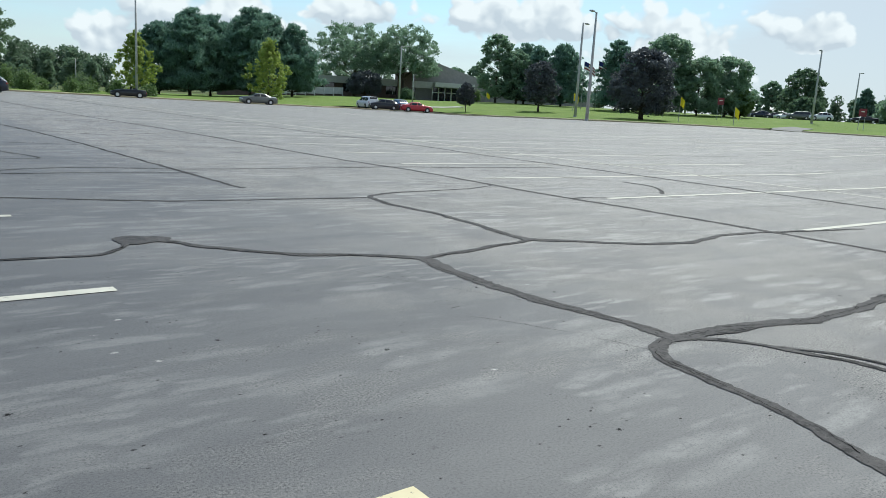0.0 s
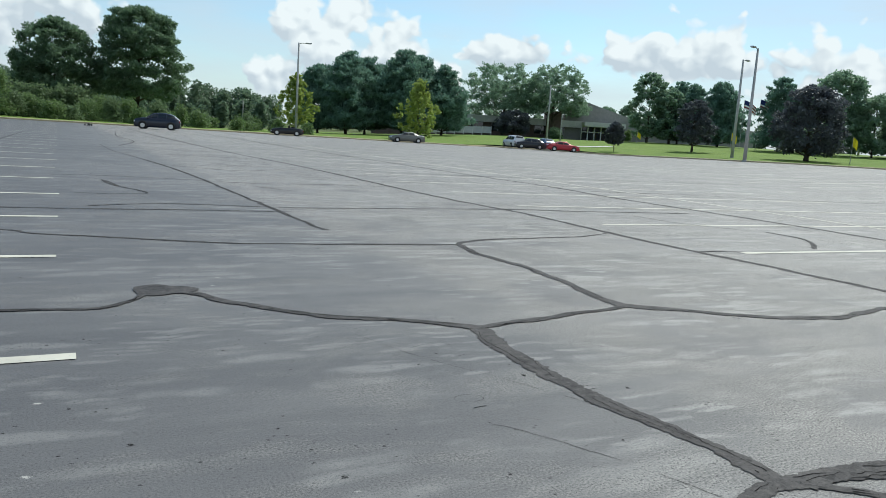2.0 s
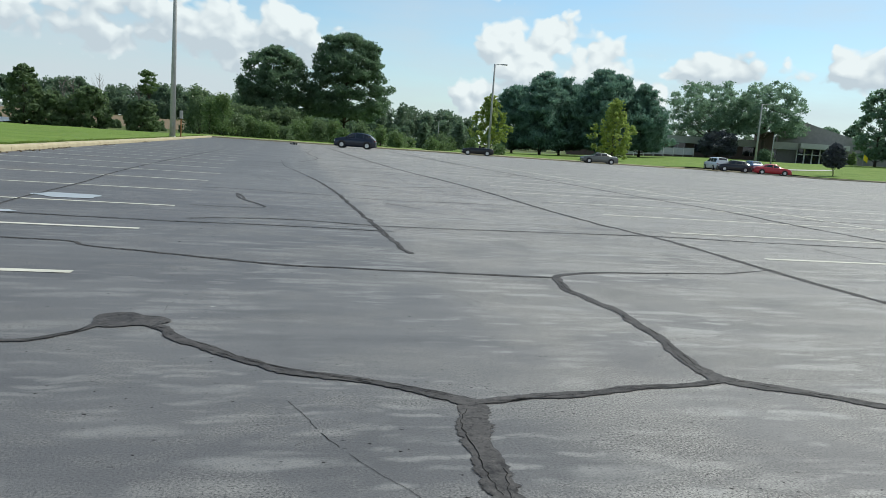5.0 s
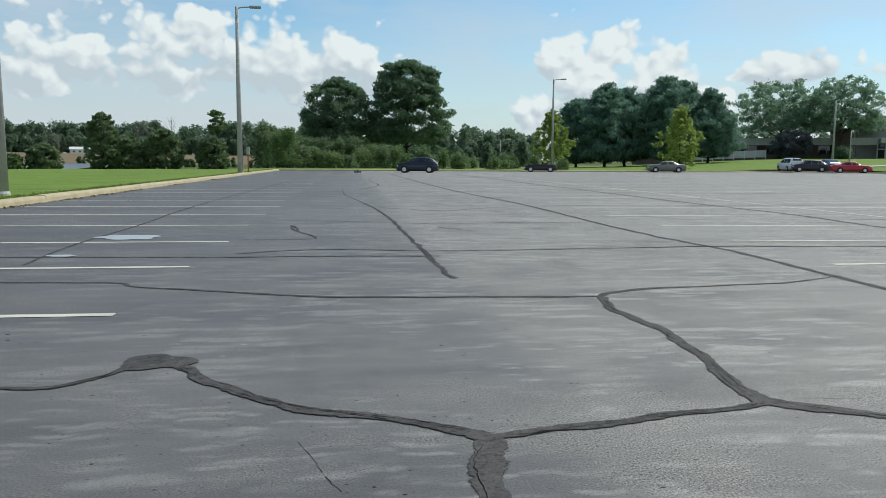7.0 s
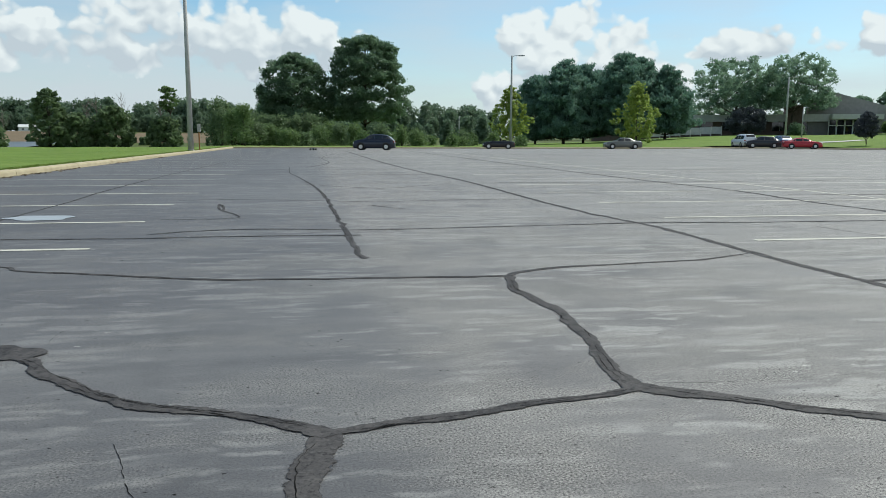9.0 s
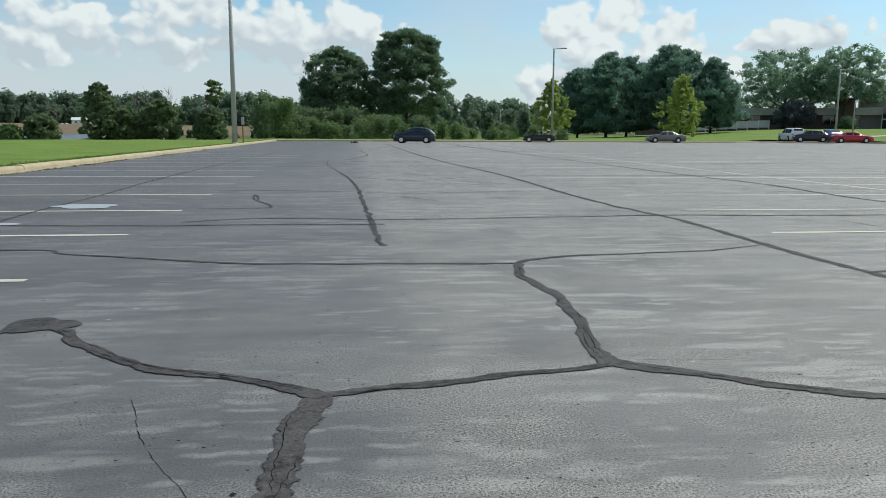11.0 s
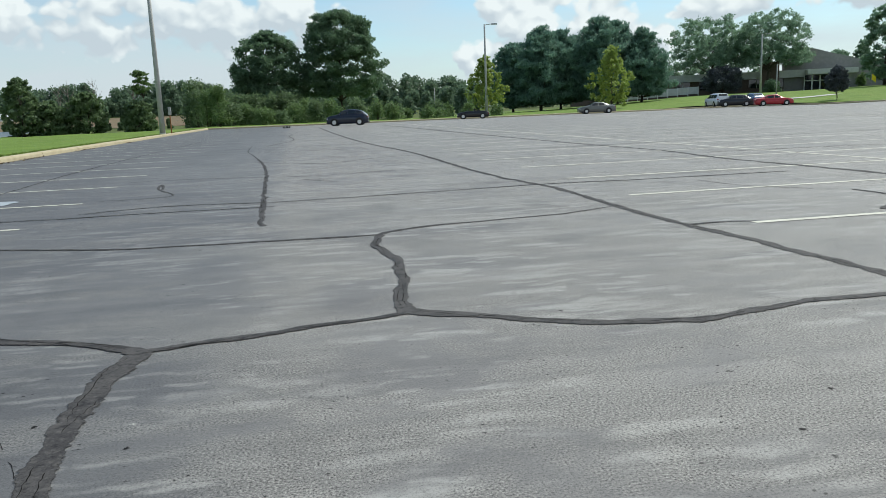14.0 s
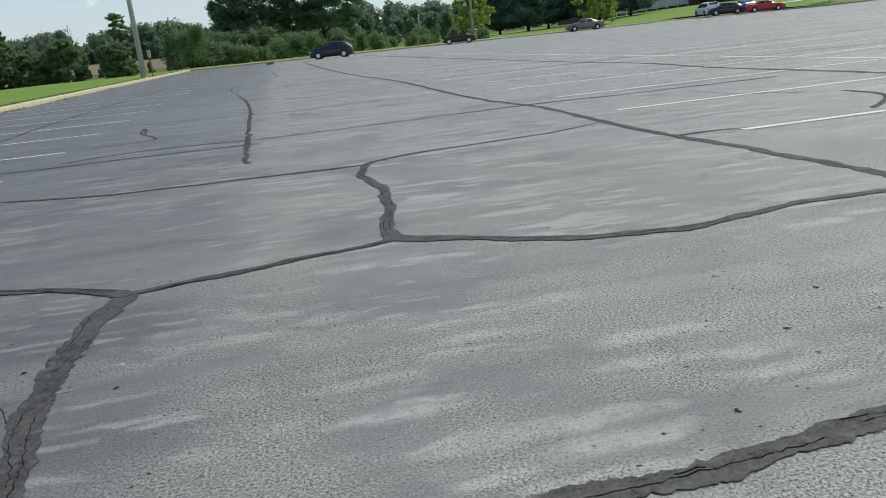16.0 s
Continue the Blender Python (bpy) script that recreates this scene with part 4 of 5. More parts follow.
def car(x, y, az, shape, paint, label, scale=1.0, z=None):
    """A parked car; az is the way its nose points, degrees from +Y to +X."""
    s = CAR_SHAPES[shape]
    L, W, H = [v * scale for v in s["size"]]
    root = thing("car", pose(x, y, land_z(x, y) if z is None else z, 0, 0, -az), label, "car", "parked cars")

    def top(u):
        pts = s["top"]
        for (a, p), (b, q) in zip(pts, pts[1:]):
            if a <= u <= b:
                f = (u - a) / (b - a)
                return H * (p + (q - p) * f)
        return H * pts[-1][1]

    sill = 0.19 * scale
    belt = s["belt"] * H
    us = [0, .015, .04, .08, .13, .19, .25, .30, .36, .42, .48, .54, .60, .66, .72, .78, .84, .89, .93, .965, .985, 1]

    def half(u):
        e = min(u, 1 - u)
        return W / 2 * (0.80 + 0.20 * min(1, e / 0.09) ** 0.5)

    bm = bmesh.new()
    rings = []
    for u in us:
        t, w, yy = top(u), half(u), (0.5 - u) * L
        sh = min(belt, t - 0.02)
        lo = sill + (0.08 if u < 0.03 or u > 0.97 else 0)
        roof = W / 2 * (0.70 if t > belt * 1.08 else 0.86) * half(u) / (W / 2)
        half_ring = [(w * 0.90, lo), (w * 0.985, lo + 0.12), (w, (lo + sh) * 0.5), (w * 0.97, sh), (w * 0.94, sh + 0.01)]
        half_ring += [(roof * 1.06 if t > belt * 1.08 else w * 0.9, sh + (t - sh) * 0.86), (roof * 0.9, t - 0.012), (roof * 0.45, t)]
        ring = [bm.verts.new((a, yy, b)) for a, b in half_ring] + [bm.verts.new((-a, yy, b)) for a, b in half_ring[::-1]]
        rings.append(ring)
    k = len(rings[0])
    for r, q in zip(rings, rings[1:]):
        for i in range(k):
            bm.faces.new((r[i], r[(i + 1) % k], q[(i + 1) % k], q[i]))
    bm.faces.new(rings[0])
    bm.faces.new(rings[-1][::-1])
    bmesh.ops.recalc_face_normals(bm, faces=bm.faces)
    body = part("body", bm, paint, root, smooth=True)
    # windows
    if s["glass"]:
        g0, g1 = s["glass"]
        def side_at(u, f, sgn, out=0.012):
            t, w = top(u), half(u)
            sh = min(belt, t - 0.02)
            roof = W / 2 * 0.70 * half(u) / (W / 2)
            a0, b0 = w * 0.94, sh + 0.02
            a1, b1 = roof * 1.06, sh + (t - sh) * 0.84
            return (sgn * (a0 + (a1 - a0) * f + out), (0.5 - u) * L, b0 + (b1 - b0) * f)
        for sgn in (-1, 1):
            for ua, ub in ((g0 + .045, .505), (.525, .70), (.715, g1 - .045)):
                n = 5
                verts, faces = [], []
                for i in range(n + 1):
                    u = ua + (ub - ua) * i / n
                    verts += [side_at(u, 0.06, sgn), side_at(u, 0.93, sgn)]
                for i in range(n):
                    faces.append((2 * i, 2 * i + 1, 2 * i + 3, 2 * i + 2))
                mesh_ob("side_window", verts, faces, M_GLASS, root)
        for nm, ua, ub in (("windscreen", g0 - .005, .40 if shape != "van" else .35), ("rear_window", .80 if shape in ("hatch", "sedan") else .935, g1)):
            n = 4
            verts, faces = [], []
            for i in range(n + 1):
                u = ua + (ub - ua) * i / n
                w = W * 0.30
                verts += [(-w, (0.5 - u) * L, top(u) + 0.014), (w, (0.5 - u) * L, top(u) + 0.014)]
            for i in range(n):
                faces.append((2 * i, 2 * i + 1, 2 * i + 3, 2 * i + 2))
            mesh_ob(nm, verts, faces, M_GLASS, root)
    else:
        bm = tube([(-W * .38, L * .17, belt + .02), (-W * .33, L * .10, belt + .34), (W * .33, L * .10, belt + .34), (W * .38, L * .17, belt + .02)], [.03] * 4, 6)
        part("windscreen_frame", bm, M_BLACK, root)
        mesh_ob("windscreen", [(-W * .37, L * .165, belt + .03), (W * .37, L * .165, belt + .03), (W * .32, L * .104, belt + .33), (-W * .32, L * .104, belt + .33)], [(0, 1, 2, 3)], M_GLASS, root)
        for sx in (-.36, .36):
            part("seat", box(.42, .2, .5, (sx, -L * .06, belt + .12), .08), M_BLACK, root)
        part("folded_hood", box(W * .7, .5, .16, (0, -L * .17, belt + .08), .06), M_BLACK, root)
    # wheels
    R = (0.37 if shape == "suv" else 0.325) * scale
    for u in s["wheels"]:
        for sgn in (-1, 1):
            c = Vector((sgn * (W / 2 - 0.10), (0.5 - u) * L, R))
            # black disc stands in for the shade inside the wheel well
            bm = bmesh.new()
            bmesh.ops.create_cone(bm, cap_ends=True, segments=22, radius1=R * 1.16, radius2=R * 1.16, depth=0.22, matrix=Matrix.Translation(c + Vector((0, 0, 0.03))) @ Matrix.Rotation(radians(90), 4, "Y"))
            part("wheel_well_shade", bm, M_BLACK, root)
            bm = bmesh.new()
            bmesh.ops.create_cone(bm, cap_ends=True, segments=22, radius1=R, radius2=R, depth=0.235, matrix=Matrix.Translation(c + Vector((sgn * 0.006, 0, 0))) @ Matrix.Rotation(radians(90), 4, "Y"))
            wheel = part("wheel", bm, M_TYRE, root)
            bm = bmesh.new()
            bmesh.ops.create_cone(bm, cap_ends=True, segments=16, radius1=R * .66, radius2=R * .58, depth=0.25, matrix=Matrix.Translation(c + Vector((sgn * 0.010, 0, 0))) @ Matrix.Rotation(radians(90 * sgn), 4, "Y"))
            part("rim", bm, M_RIM, wheel, "alloy wheel rim")
    for sgn in (-1, 1):
        part("headlight", box(.34, .16, .13, (sgn * W * .36, L * .478, H * .44), .04), M_LAMP, root, "clear headlight")
        part("tail_light", box(.26, .10, .16, (sgn * W * .38, -L * .485, H * .52), .03), M_TAIL, root, "red tail light")
        part("mirror", box(.18, .10, .12, (sgn * (W / 2 + .04), L * .20, belt + .06), .03), paint, root)
    for sgn, yy in ((1, L * .492), (-1, -L * .492)):
        part("bumper", box(W * .82, .12, .22, (0, yy, sill + .12), .05), M_BLACK if shape in ("suv", "van") else paint, root)
    return root


def paint(name, c, rough=0.3, metal=0.2):
    return plain(name, c, tuple(v * 1.15 + 0.002 for v in c), 2.0, rough, 0.5, metal=metal, coat=0.5)


def toy_truck(x, y, az):
    """Radio-controlled truck with four big tyres."""
    root = thing("toy_truck", pose(x, y, lot_z(x, y), 0, 0, -az), "black radio controlled monster truck on the asphalt", "toy truck")
    part("chassis", box(.12, .40, .035, (0, 0, .105), .01), M_BLACK, root)
    bm = box(.15, .30, .05, (0, .0, .155), .02)
    join(bm, box(.13, .13, .05, (0, -.02, .195), .02))
    part("shell", bm, M_BLACK, root, "low black body shell")
    part("wing", box(.20, .06, .008, (0, -.21, .225), .003), M_BLACK, root)
    for sy in (-1, 1):
        part("bumper", box(.13, .02, .03, (0, sy * .245, .09), .005), M_WHITE if sy < 0 else M_BLACK, root)
        part("shock_tower", box(.11, .012, .09, (0, sy * .15, .17), .003), M_STEEL, root)
        part("axle", tube([(-.19, sy * .165, .085), (.19, sy * .165, .085)], [.012, .012], 8), M_STEEL, root)
        for sx in (-1, 1):
            bm = bmesh.new()
            bmesh.ops.create_cone(bm, cap_ends=True, segments=20, radius1=.085, radius2=.085, depth=.085, matrix=Matrix.Translation((sx * .195, sy * .165, .085)) @ Matrix.Rotation(radians(90), 4, "Y"))
            bmesh.ops.bevel(bm, geom=[e for e in bm.edges], offset=.01, segments=1, affect="EDGES")
            w = part("wheel", bm, M_TYRE, root)
            bm = bmesh.new()
            bmesh.ops.create_cone(bm, cap_ends=True, segments=12, radius1=.045, radius2=.04, depth=.092, matrix=Matrix.Translation((sx * .195, sy * .165, .085)) @ Matrix.Rotation(radians(90), 4, "Y"))
            part("rim", bm, M_BLACK, w)
    return root


# ---- buildings ----
def build_school():
    """Low brick building with a tall curved-gable hall, seen beyond the trees."""
    z = 2.2
    root = thing("school_building", Matrix.Translation((0, 0, z)), "low brown brick building with a tall grey gabled hall", "building")
    a = Vector((70, 177, 0))  # west end of the long low wing
    b = Vector((115.5, 152.5, 0))  # its east end at the hall
    d = (b - a).normalized()
    back = Vector((-d.y, d.x, 0))
    q = Matrix(((d.x, back.x, 0), (d.y, back.y, 0), (0, 0, 1)))

    def blk(name, u0, u1, v0, v1, z0, z1, material, parent=None, label="", bev=0.0):
        c = a + d * (u0 + u1) / 2 + back * (v0 + v1) / 2 + Vector((0, 0, (z0 + z1) / 2))
        return part(name, box(u1 - u0, v1 - v0, z1 - z0, c, bev, q), material, parent or root, label)

    Lw = (b - a).length
    wall = blk("wall", 0, Lw, 0, 22, -1.5, 3.6, M_BRICK)
    for i in range(9):
        w = blk("window", 3 + i * 5.2, 6.2 + i * 5.2, -0.06, 0.02, 1.0, 2.9, M_GLASS, wall)
        blk("window_frame", 4.55 + i * 5.2, 4.65 + i * 5.2, -0.1, -0.05, 1.0, 2.9, M_FASCIA, w)
    roof = blk("roof", -1.4, Lw + 0.3, -1.6, 23, 3.6, 3.75, M_STONE)
    blk("fascia", -1.5, Lw + 0.4, -1.75, -1.6, 2.95, 4.5, M_FASCIA, roof, "pale grey fascia")
    blk("fascia", -1.65, -1.5, -1.75, 23, 2.95, 4.5, M_FASCIA, roof)
    blk("stair_tower", Lw - 9.8, Lw - 6.4, -2.6, 4, -1.5, 6.4, M_BRICK)
    # hall: gable with a flat crown that falls away to the east
    hall = [(-5.2, 0), (-5.2, 7.9), (-3.8, 8.8), (-2.0, 9.2), (0.2, 9.0), (3.4, 8.0), (9.0, 6.4), (22.0, 5.4), (40, 4.8), (40, 0)]
    verts = []
    for v in (-0.4, 3.5):
        for u, h in hall:
            p = b + d * u + back * v
            verts.append((p.x, p.y, h - (1.5 if h == 0 else 0)))
    k = len(hall)
    faces = [tuple(range(k))[::-1], tuple(range(k, 2 * k))] + [(i, (i + 1) % k, k + (i + 1) % k, k + i) for i in range(k)]
    mesh_ob("hall", verts, faces, M_STONE, root, "tall grey hall with a sloping roof line")
    # entrance with canopy, doors and glazing
    e0 = Lw - 1.6
    can = blk("entrance_canopy", e0 + 0.4, e0 + 10, -5.5, -0.4, 3.3, 4.4, M_FASCIA, None, "pale entrance canopy", 0.05)
    blk("entrance_wall", e0 + 8.2, e0 + 10, -4.5, -0.45, -1.5, 3.3, M_STONE)
    for i in range(5):
        g = blk("entrance_door", e0 + 0.2 + i * 1.55, e0 + 1.55 + i * 1.55, -3.2, -3.1, -0.6, 3.2, M_GLASS)
        for f in (0.05, 1.5):
            blk("door_frame", e0 + f + i * 1.55, e0 + f + 0.16 + i * 1.55, -3.3, -3.08, -0.6, 3.2, M_WHITE, g)
        blk("door_rail", e0 + 0.05 + i * 1.55, e0 + 1.6 + i * 1.55, -3.3, -3.08, 2.0, 2.16, M_WHITE, g)
    blk("low_wing", 60, 90, 4, 20, -1.5, 3.2, M_BRICK)
    return root


def white_fence():
    """Pale screen fence on the bank before the building."""
    a, b = Vector((74.0, 158.5)), Vector((88.5, 151.0))
    root = thing("screen_fence", Matrix.Translation((a.x, a.y, 0)), "pale grey panel fence on the grass bank", "fence")
    d = (b - a).normalized()
    ang = math.atan2(d.y, d.x)
    n = 8
    L = (b - a).length / n
    for i in range(n):
        p = d * (L * (i + 0.5))
        z = land_z(a.x + p.x, a.y + p.y) + 0.3
        bm = box(L - 0.14, 0.05, 1.45, (0, 0, 0.95))
        bmesh.ops.transform(bm, matrix=Matrix.Translation((p.x, p.y, z)) @ Matrix.Rotation(ang, 4, "Z"), verts=bm.verts)
        part("panel", bm, M_FASCIA, root)
    for i in range(n + 1):
        p = d * (L * i)
        z = land_z(a.x + p.x, a.y + p.y)
        part("post", box(0.12, 0.12, 2.1, (p.x, p.y, z + 1.0)), M_WHITE, root)
    return root


def small_house(x, y, w, dp, h, az, wall_mat, roof_mat, label):
    root = thing("house", pose(x, y, land_z(x, y) - 0.3, 0, 0, az), label, "house")
    part("wall", box(w, dp, h, (0, 0, h / 2)), wall_mat, root)
    verts = [(sx * (w / 2 + .4), sy * (dp / 2 + .4), h) for sx in (-1, 1) for sy in (-1, 1)] + [(-w / 2 - .4, 0, h + dp * .22), (w / 2 + .4, 0, h + dp * .22)]
    mesh_ob("roof", verts, [(0, 2, 5, 4), (1, 4, 5, 3), (0, 4, 1), (2, 3, 5), (0, 1, 3, 2)], roof_mat, root)
    for i in range(3):
        part("window", box(w * .1, .05, h * .35, (-w * .3 + i * w * .3, -dp / 2 - .03, h * .55)), M_GLASS, root)
    return root


# ================= the place =================
build_land()
build_kerb("kerb_west", [(-3.9, -30), (-3.9, 89)], "cream concrete kerb between the asphalt and the lawn", 3)
build_kerb("kerb_north", [(-3.9, 89.0), (30, 91), (52, 93.8), (57.5, 98.5), (67, 98.5), (72.5, 64), (84, 57.5), (94, 53.5)], "low concrete kerb along the far edge of the car park", 4)
build_kerb("kerb_east", [(91, 47.6), (97, 40.7), (130, 20)], "low concrete kerb beside the way in", 5)
sheet("access_road", ((93.9, 53.3), (91.0, 47.8), (104.5, 53.0), (106.5, 57.5)), 0.20, M_ROAD, "pale access road beyond the car park", "road", 0.6, True)
sheet("field", ((-190, 300), (20, 330), (10, 395), (-230, 380)), 0.25, M_FIELD, "brown stubble field beyond the pond", "field", 10.0)
sheet("footpath", ((69, 99.8), (86, 104.5), (86, 107), (68.5, 102.3)), 0.22, M_CONCPATH, "pale concrete path before the building", "path", 3.0)
tagged(mesh_ob("pond", [(-95, 80, -0.45), (-34, 108, -0.45), (-78, 292, -0.45), (-190, 288, -0.45)], [(0, 1, 2, 3)], M_WATER), "still pond below the lawn reflecting the sky", "pond", kind="structure")

# painted lines: stalls by the lawn, then the double row across the aisle and its spine
PITCH = 2.74
WEST = [0.1, 5.55, 8.31, 10.82, 13.34, 16.05] + [18.75 + 2.70 * k for k in range(25)]
for k, y in enumerate(WEST):
    stall_line(-3.72, 2.30 - 0.02 * min(k, 6) + 0.04 * math.sin(k * 2.1), y, 0.10, M_LINE, "faded white stall line on grey asphalt")
stall_line(-3.72, 2.44, 2.83, 0.10, M_YELLOW, "faded yellow-white stall line with a rust stain")
for k, y in enumerate([2.6, 5.3, 8.0, 10.52, 13.0, 15.6] + [18.2 + 2.66 * k for k in range(23)]):
    stall_line(9.35 + 0.08 * math.sin(k * 1.7), 21.0, y, 0.10, M_LINE, "faded white stall line across the double row")
stall_line(15.2, 15.2, -2.0, 0.10, M_LINE, "faded white spine line of the double row", 78.0)
for row in (28.5, 47.5):
    for k in range(0, 24):
        stall_line(row, row + 11.6, 6.0 + PITCH * k, 0.10, M_LINE, "faded white stall line across the double row")
    stall_line(row + 5.8, row + 5.8, 4.0, 0.10, M_LINE, "faded white spine line of the double row", 74.0)

# sealed cracks, by their course over the plan
crack([(8.89, 3.2), (8.86, 5.8), (8.83, 6.8), (8.74, 8.12), (8.70, 9.0), (8.72, 9.9), (8.76, 11.9), (8.6, 13.2), (8.46, 15.5), (8.4, 22.8), (7.9, 31.0), (7.6, 44.0), (7.4, 70.0)], 0.14, 0.14, 1)
crack([(13.2, 5.0), (13.4, 11.0), (13.32, 15.1), (13.6, 18.5), (13.36, 24.0), (13.2, 40.0), (13.0, 72.0)], 0.17, 0.16, 2)
crack([(5.97, 8.72), (6.15, 8.93), (6.5, 9.08), (7.4, 9.23), (8.05, 9.34), (8.7, 9.66)], 0.10, 0.035, 3)
crack([(-0.5, 9.95), (1.64, 9.8), (2.04, 9.56), (2.86, 9.23), (3.64, 8.93), (4.3, 8.85), (5.0, 8.82), (5.6, 8.77), (5.99, 8.74)], 0.055, 0.075, 4)
crack([(5.99, 8.74), (5.90, 8.3), (5.93, 8.0), (5.96, 7.6), (5.98, 7.2), (5.95, 6.82), (5.88, 6.5), (5.84, 6.22), (5.86, 5.95)], 0.10, 0.12, 5)
crack([(5.8, 5.99), (6.1, 5.78), (6.5, 5.52), (7.0, 5.33), (7.5, 5.3), (8.0, 5.42), (8.4, 5.42), (9.2, 5.3), (10.4, 5.1)], 0.13, 0.06, 6)
crack([(4.46, 5.60), (4.64, 5.62), (4.86, 5.69), (5.16, 5.75), (5.45, 5.82), (5.67, 5.88), (5.9, 5.95)], 0.10, 0.09, 7)
crack([(4.50, 5.58), (4.29, 5.75), (4.06, 5.88), (3.76, 6.02), (3.55, 6.16), (3.37, 6.33), (3.2, 6.53), (3.05, 6.74), (2.9, 6.88)], 0.12, 0.10, 8)
crack([(2.74, 6.86), (2.68, 6.7), (2.58, 6.59), (2.46, 6.5), (2.2, 6.5), (1.4, 6.55), (0.2, 6.4)], 0.07, 0.05, 10)
crack([(4.88, 9.82), (4.85, 10.76), (4.83, 11.77), (4.80, 12.84), (4.74, 14.76), (4.66, 17.84), (4.5, 20.5), (4.28, 22.9)], 0.10, 0.10, 11)
crack([(4.28, 22.9), (4.0, 25.5), (3.73, 28.0), (3.6, 33)], 0.06, 0.03, 12)
crack([(4.49, 5.62), (4.40, 5.35), (4.40, 5.05), (4.38, 4.75), (4.38, 4.48), (4.41, 4.2), (4.46, 3.9), (4.49, 3.62), (4.50, 3.42)], 0.175, 0.13, 13)
crack([(4.56, 3.46), (4.36, 3.42), (4.22, 3.34), (4.13, 3.21), (4.11, 3.05), (4.09, 2.90), (4.07, 2.76), (4.04, 2.62), (3.99, 2.48), (3.92, 2.33), (3.82, 2.05), (3.7, 1.6)], 0.105, 0.09, 14)
crack([(4.44, 3.45), (4.62, 3.44), (4.82, 3.44), (5.10, 3.39), (5.48, 3.30), (5.76, 3.28), (6.02, 3.28), (6.32, 3.30), (6.56, 3.33), (6.78, 3.36), (7.6, 3.3)], 0.13, 0.13, 15)
crack([(4.55, 3.43), (4.80, 3.39), (5.05, 3.36), (5.2, 3.39)], 0.14, 0.05, 40)
crack([(4.58, 3.40), (4.72, 3.28), (4.80, 3.17), (4.86, 3.05), (4.92, 2.90), (4.99, 2.7), (5.0, 2.2)], 0.07, 0.06, 16)
crack([(4.78, 3.19), (4.88, 3.08), (4.98, 2.96), (5.06, 2.82), (5.14, 2.4)], 0.04, 0.05, 17)
crack([(4.21, 3.38), (4.15, 3.57), (4.07, 3.75), (3.97, 3.95), (3.85, 4.15), (3.78, 4.24)], 0.0065, 0.0030, 18, "hairline_crack", "thin open crack in the asphalt")
crack([(-3.4, 11.9), (-0.02, 11.74), (1.24, 11.66), (2.52, 11.58), (3.51, 11.63), (4.98, 11.55)], 0.07, 0.055, 19)
crack([(2.56, 11.93), (3.11, 12.2), (3.81, 12.3), (5.07, 12.06), (6.55, 12.16), (8.16, 12.32), (9.0, 12.37), (10.3, 12.24), (12.6, 12.2)], 0.05, 0.075, 20)
crack([(2.9, 16.0), (3.04, 14.95), (3.41, 13.9), (3.2, 13.58), (2.42, 13.55)], 0.06, 0.03, 21)
crack([(2.95, 15.9), (3.02, 15.4), (3.08, 14.9)], 0.09, 0.07, 22)
crack([(5.41, 15.5), (5.68, 15.06), (5.94, 14.7)], 0.07, 0.03, 23)
crack([(4.28, 21.5), (5.3, 20.35), (6.0, 19.85), (6.6, 20.3), (7.6, 21.2), (8.65, 21.2)], 0.09, 0.06, 24)
crack([(2.11, 16.86), (2.93, 17.0), (4.46, 16.6), (5.55, 16.2), (7.0, 16.5), (8.4, 16.4)], 0.05, 0.04, 25)
crack([(0.5, 11.07), (0.34, 13.1), (0.34, 16.5), (0.21, 20.1), (0.26, 27.8), (0.7, 43.8)], 0.05, 0.09, 26)
crack([(11.75, 9.75), (11.74, 9.2), (11.5, 8.8), (11.19, 8.5), (10.86, 8.23)], 0.08, 0.10, 27)
crack([(11.44, 10.02), (10.96, 10.78), (10.83, 11.69)], 0.03, 0.02, 28)
crack([(7.7, 6.9), (8.04, 6.79), (8.24, 6.70), (8.41, 6.64)], 0.0033, 0.0050, 29, "hairline_crack", "thin open crack in the asphalt")
crack([(7.58, 6.08), (7.82, 6.22), (8.0, 6.38), (8.11, 6.54)], 0.0022, 0.0033, 30, "hairline_crack", "thin open crack in the asphalt")
crack([(8.72, 8.10), (9.13, 8.15), (9.4, 8.05)], 0.08, 0.03, 31)
crack([(3.71, 5.63), (3.77, 5.46), (3.84, 5.25), (3.93, 5.06), (4.03, 4.89), (4.17, 4.62), (4.33, 4.30)], 0.0036, 0.0050, 32, "hairline_crack", "thin open crack in the asphalt")
crack([(3.73, 5.17), (3.91, 5.31), (4.11, 5.39)], 0.0022, 0.0017, 33, "hairline_crack", "thin open crack in the asphalt")
crack([(3.76, 4.53), (3.78, 4.56), (3.82, 4.575), (3.87, 4.56), (3.90, 4.525), (3.88, 4.49), (3.83, 4.48), (3.78, 4.50)], 0.0022, 0.0022, 34, "hairline_crack", "faint oval scratch in the asphalt")
crack([(3.79, 4.41), (3.82, 4.425), (3.86, 4.43)], 0.0090, 0.0120, 41, "hairline_crack", "short dark open crack in the asphalt")
crack([(3.03, 7.1), (3.0, 7.25), (3.03, 7.45)], 0.0028, 0.0017, 35, "hairline_crack", "thin open crack in the asphalt")
crack([(7.05, 5.0), (7.2, 4.75), (7.32, 4.55), (7.4, 4.45)], 0.0028, 0.0033, 36, "hairline_crack", "thin open crack in the asphalt")
crack([(5.95, 5.99), (6.2, 5.95), (6.47, 5.94), (6.8, 5.95), (7.18, 5.99), (7.5, 6.05)], 0.0050, 0.0040, 37, "hairline_crack", "thin open crack in the asphalt")
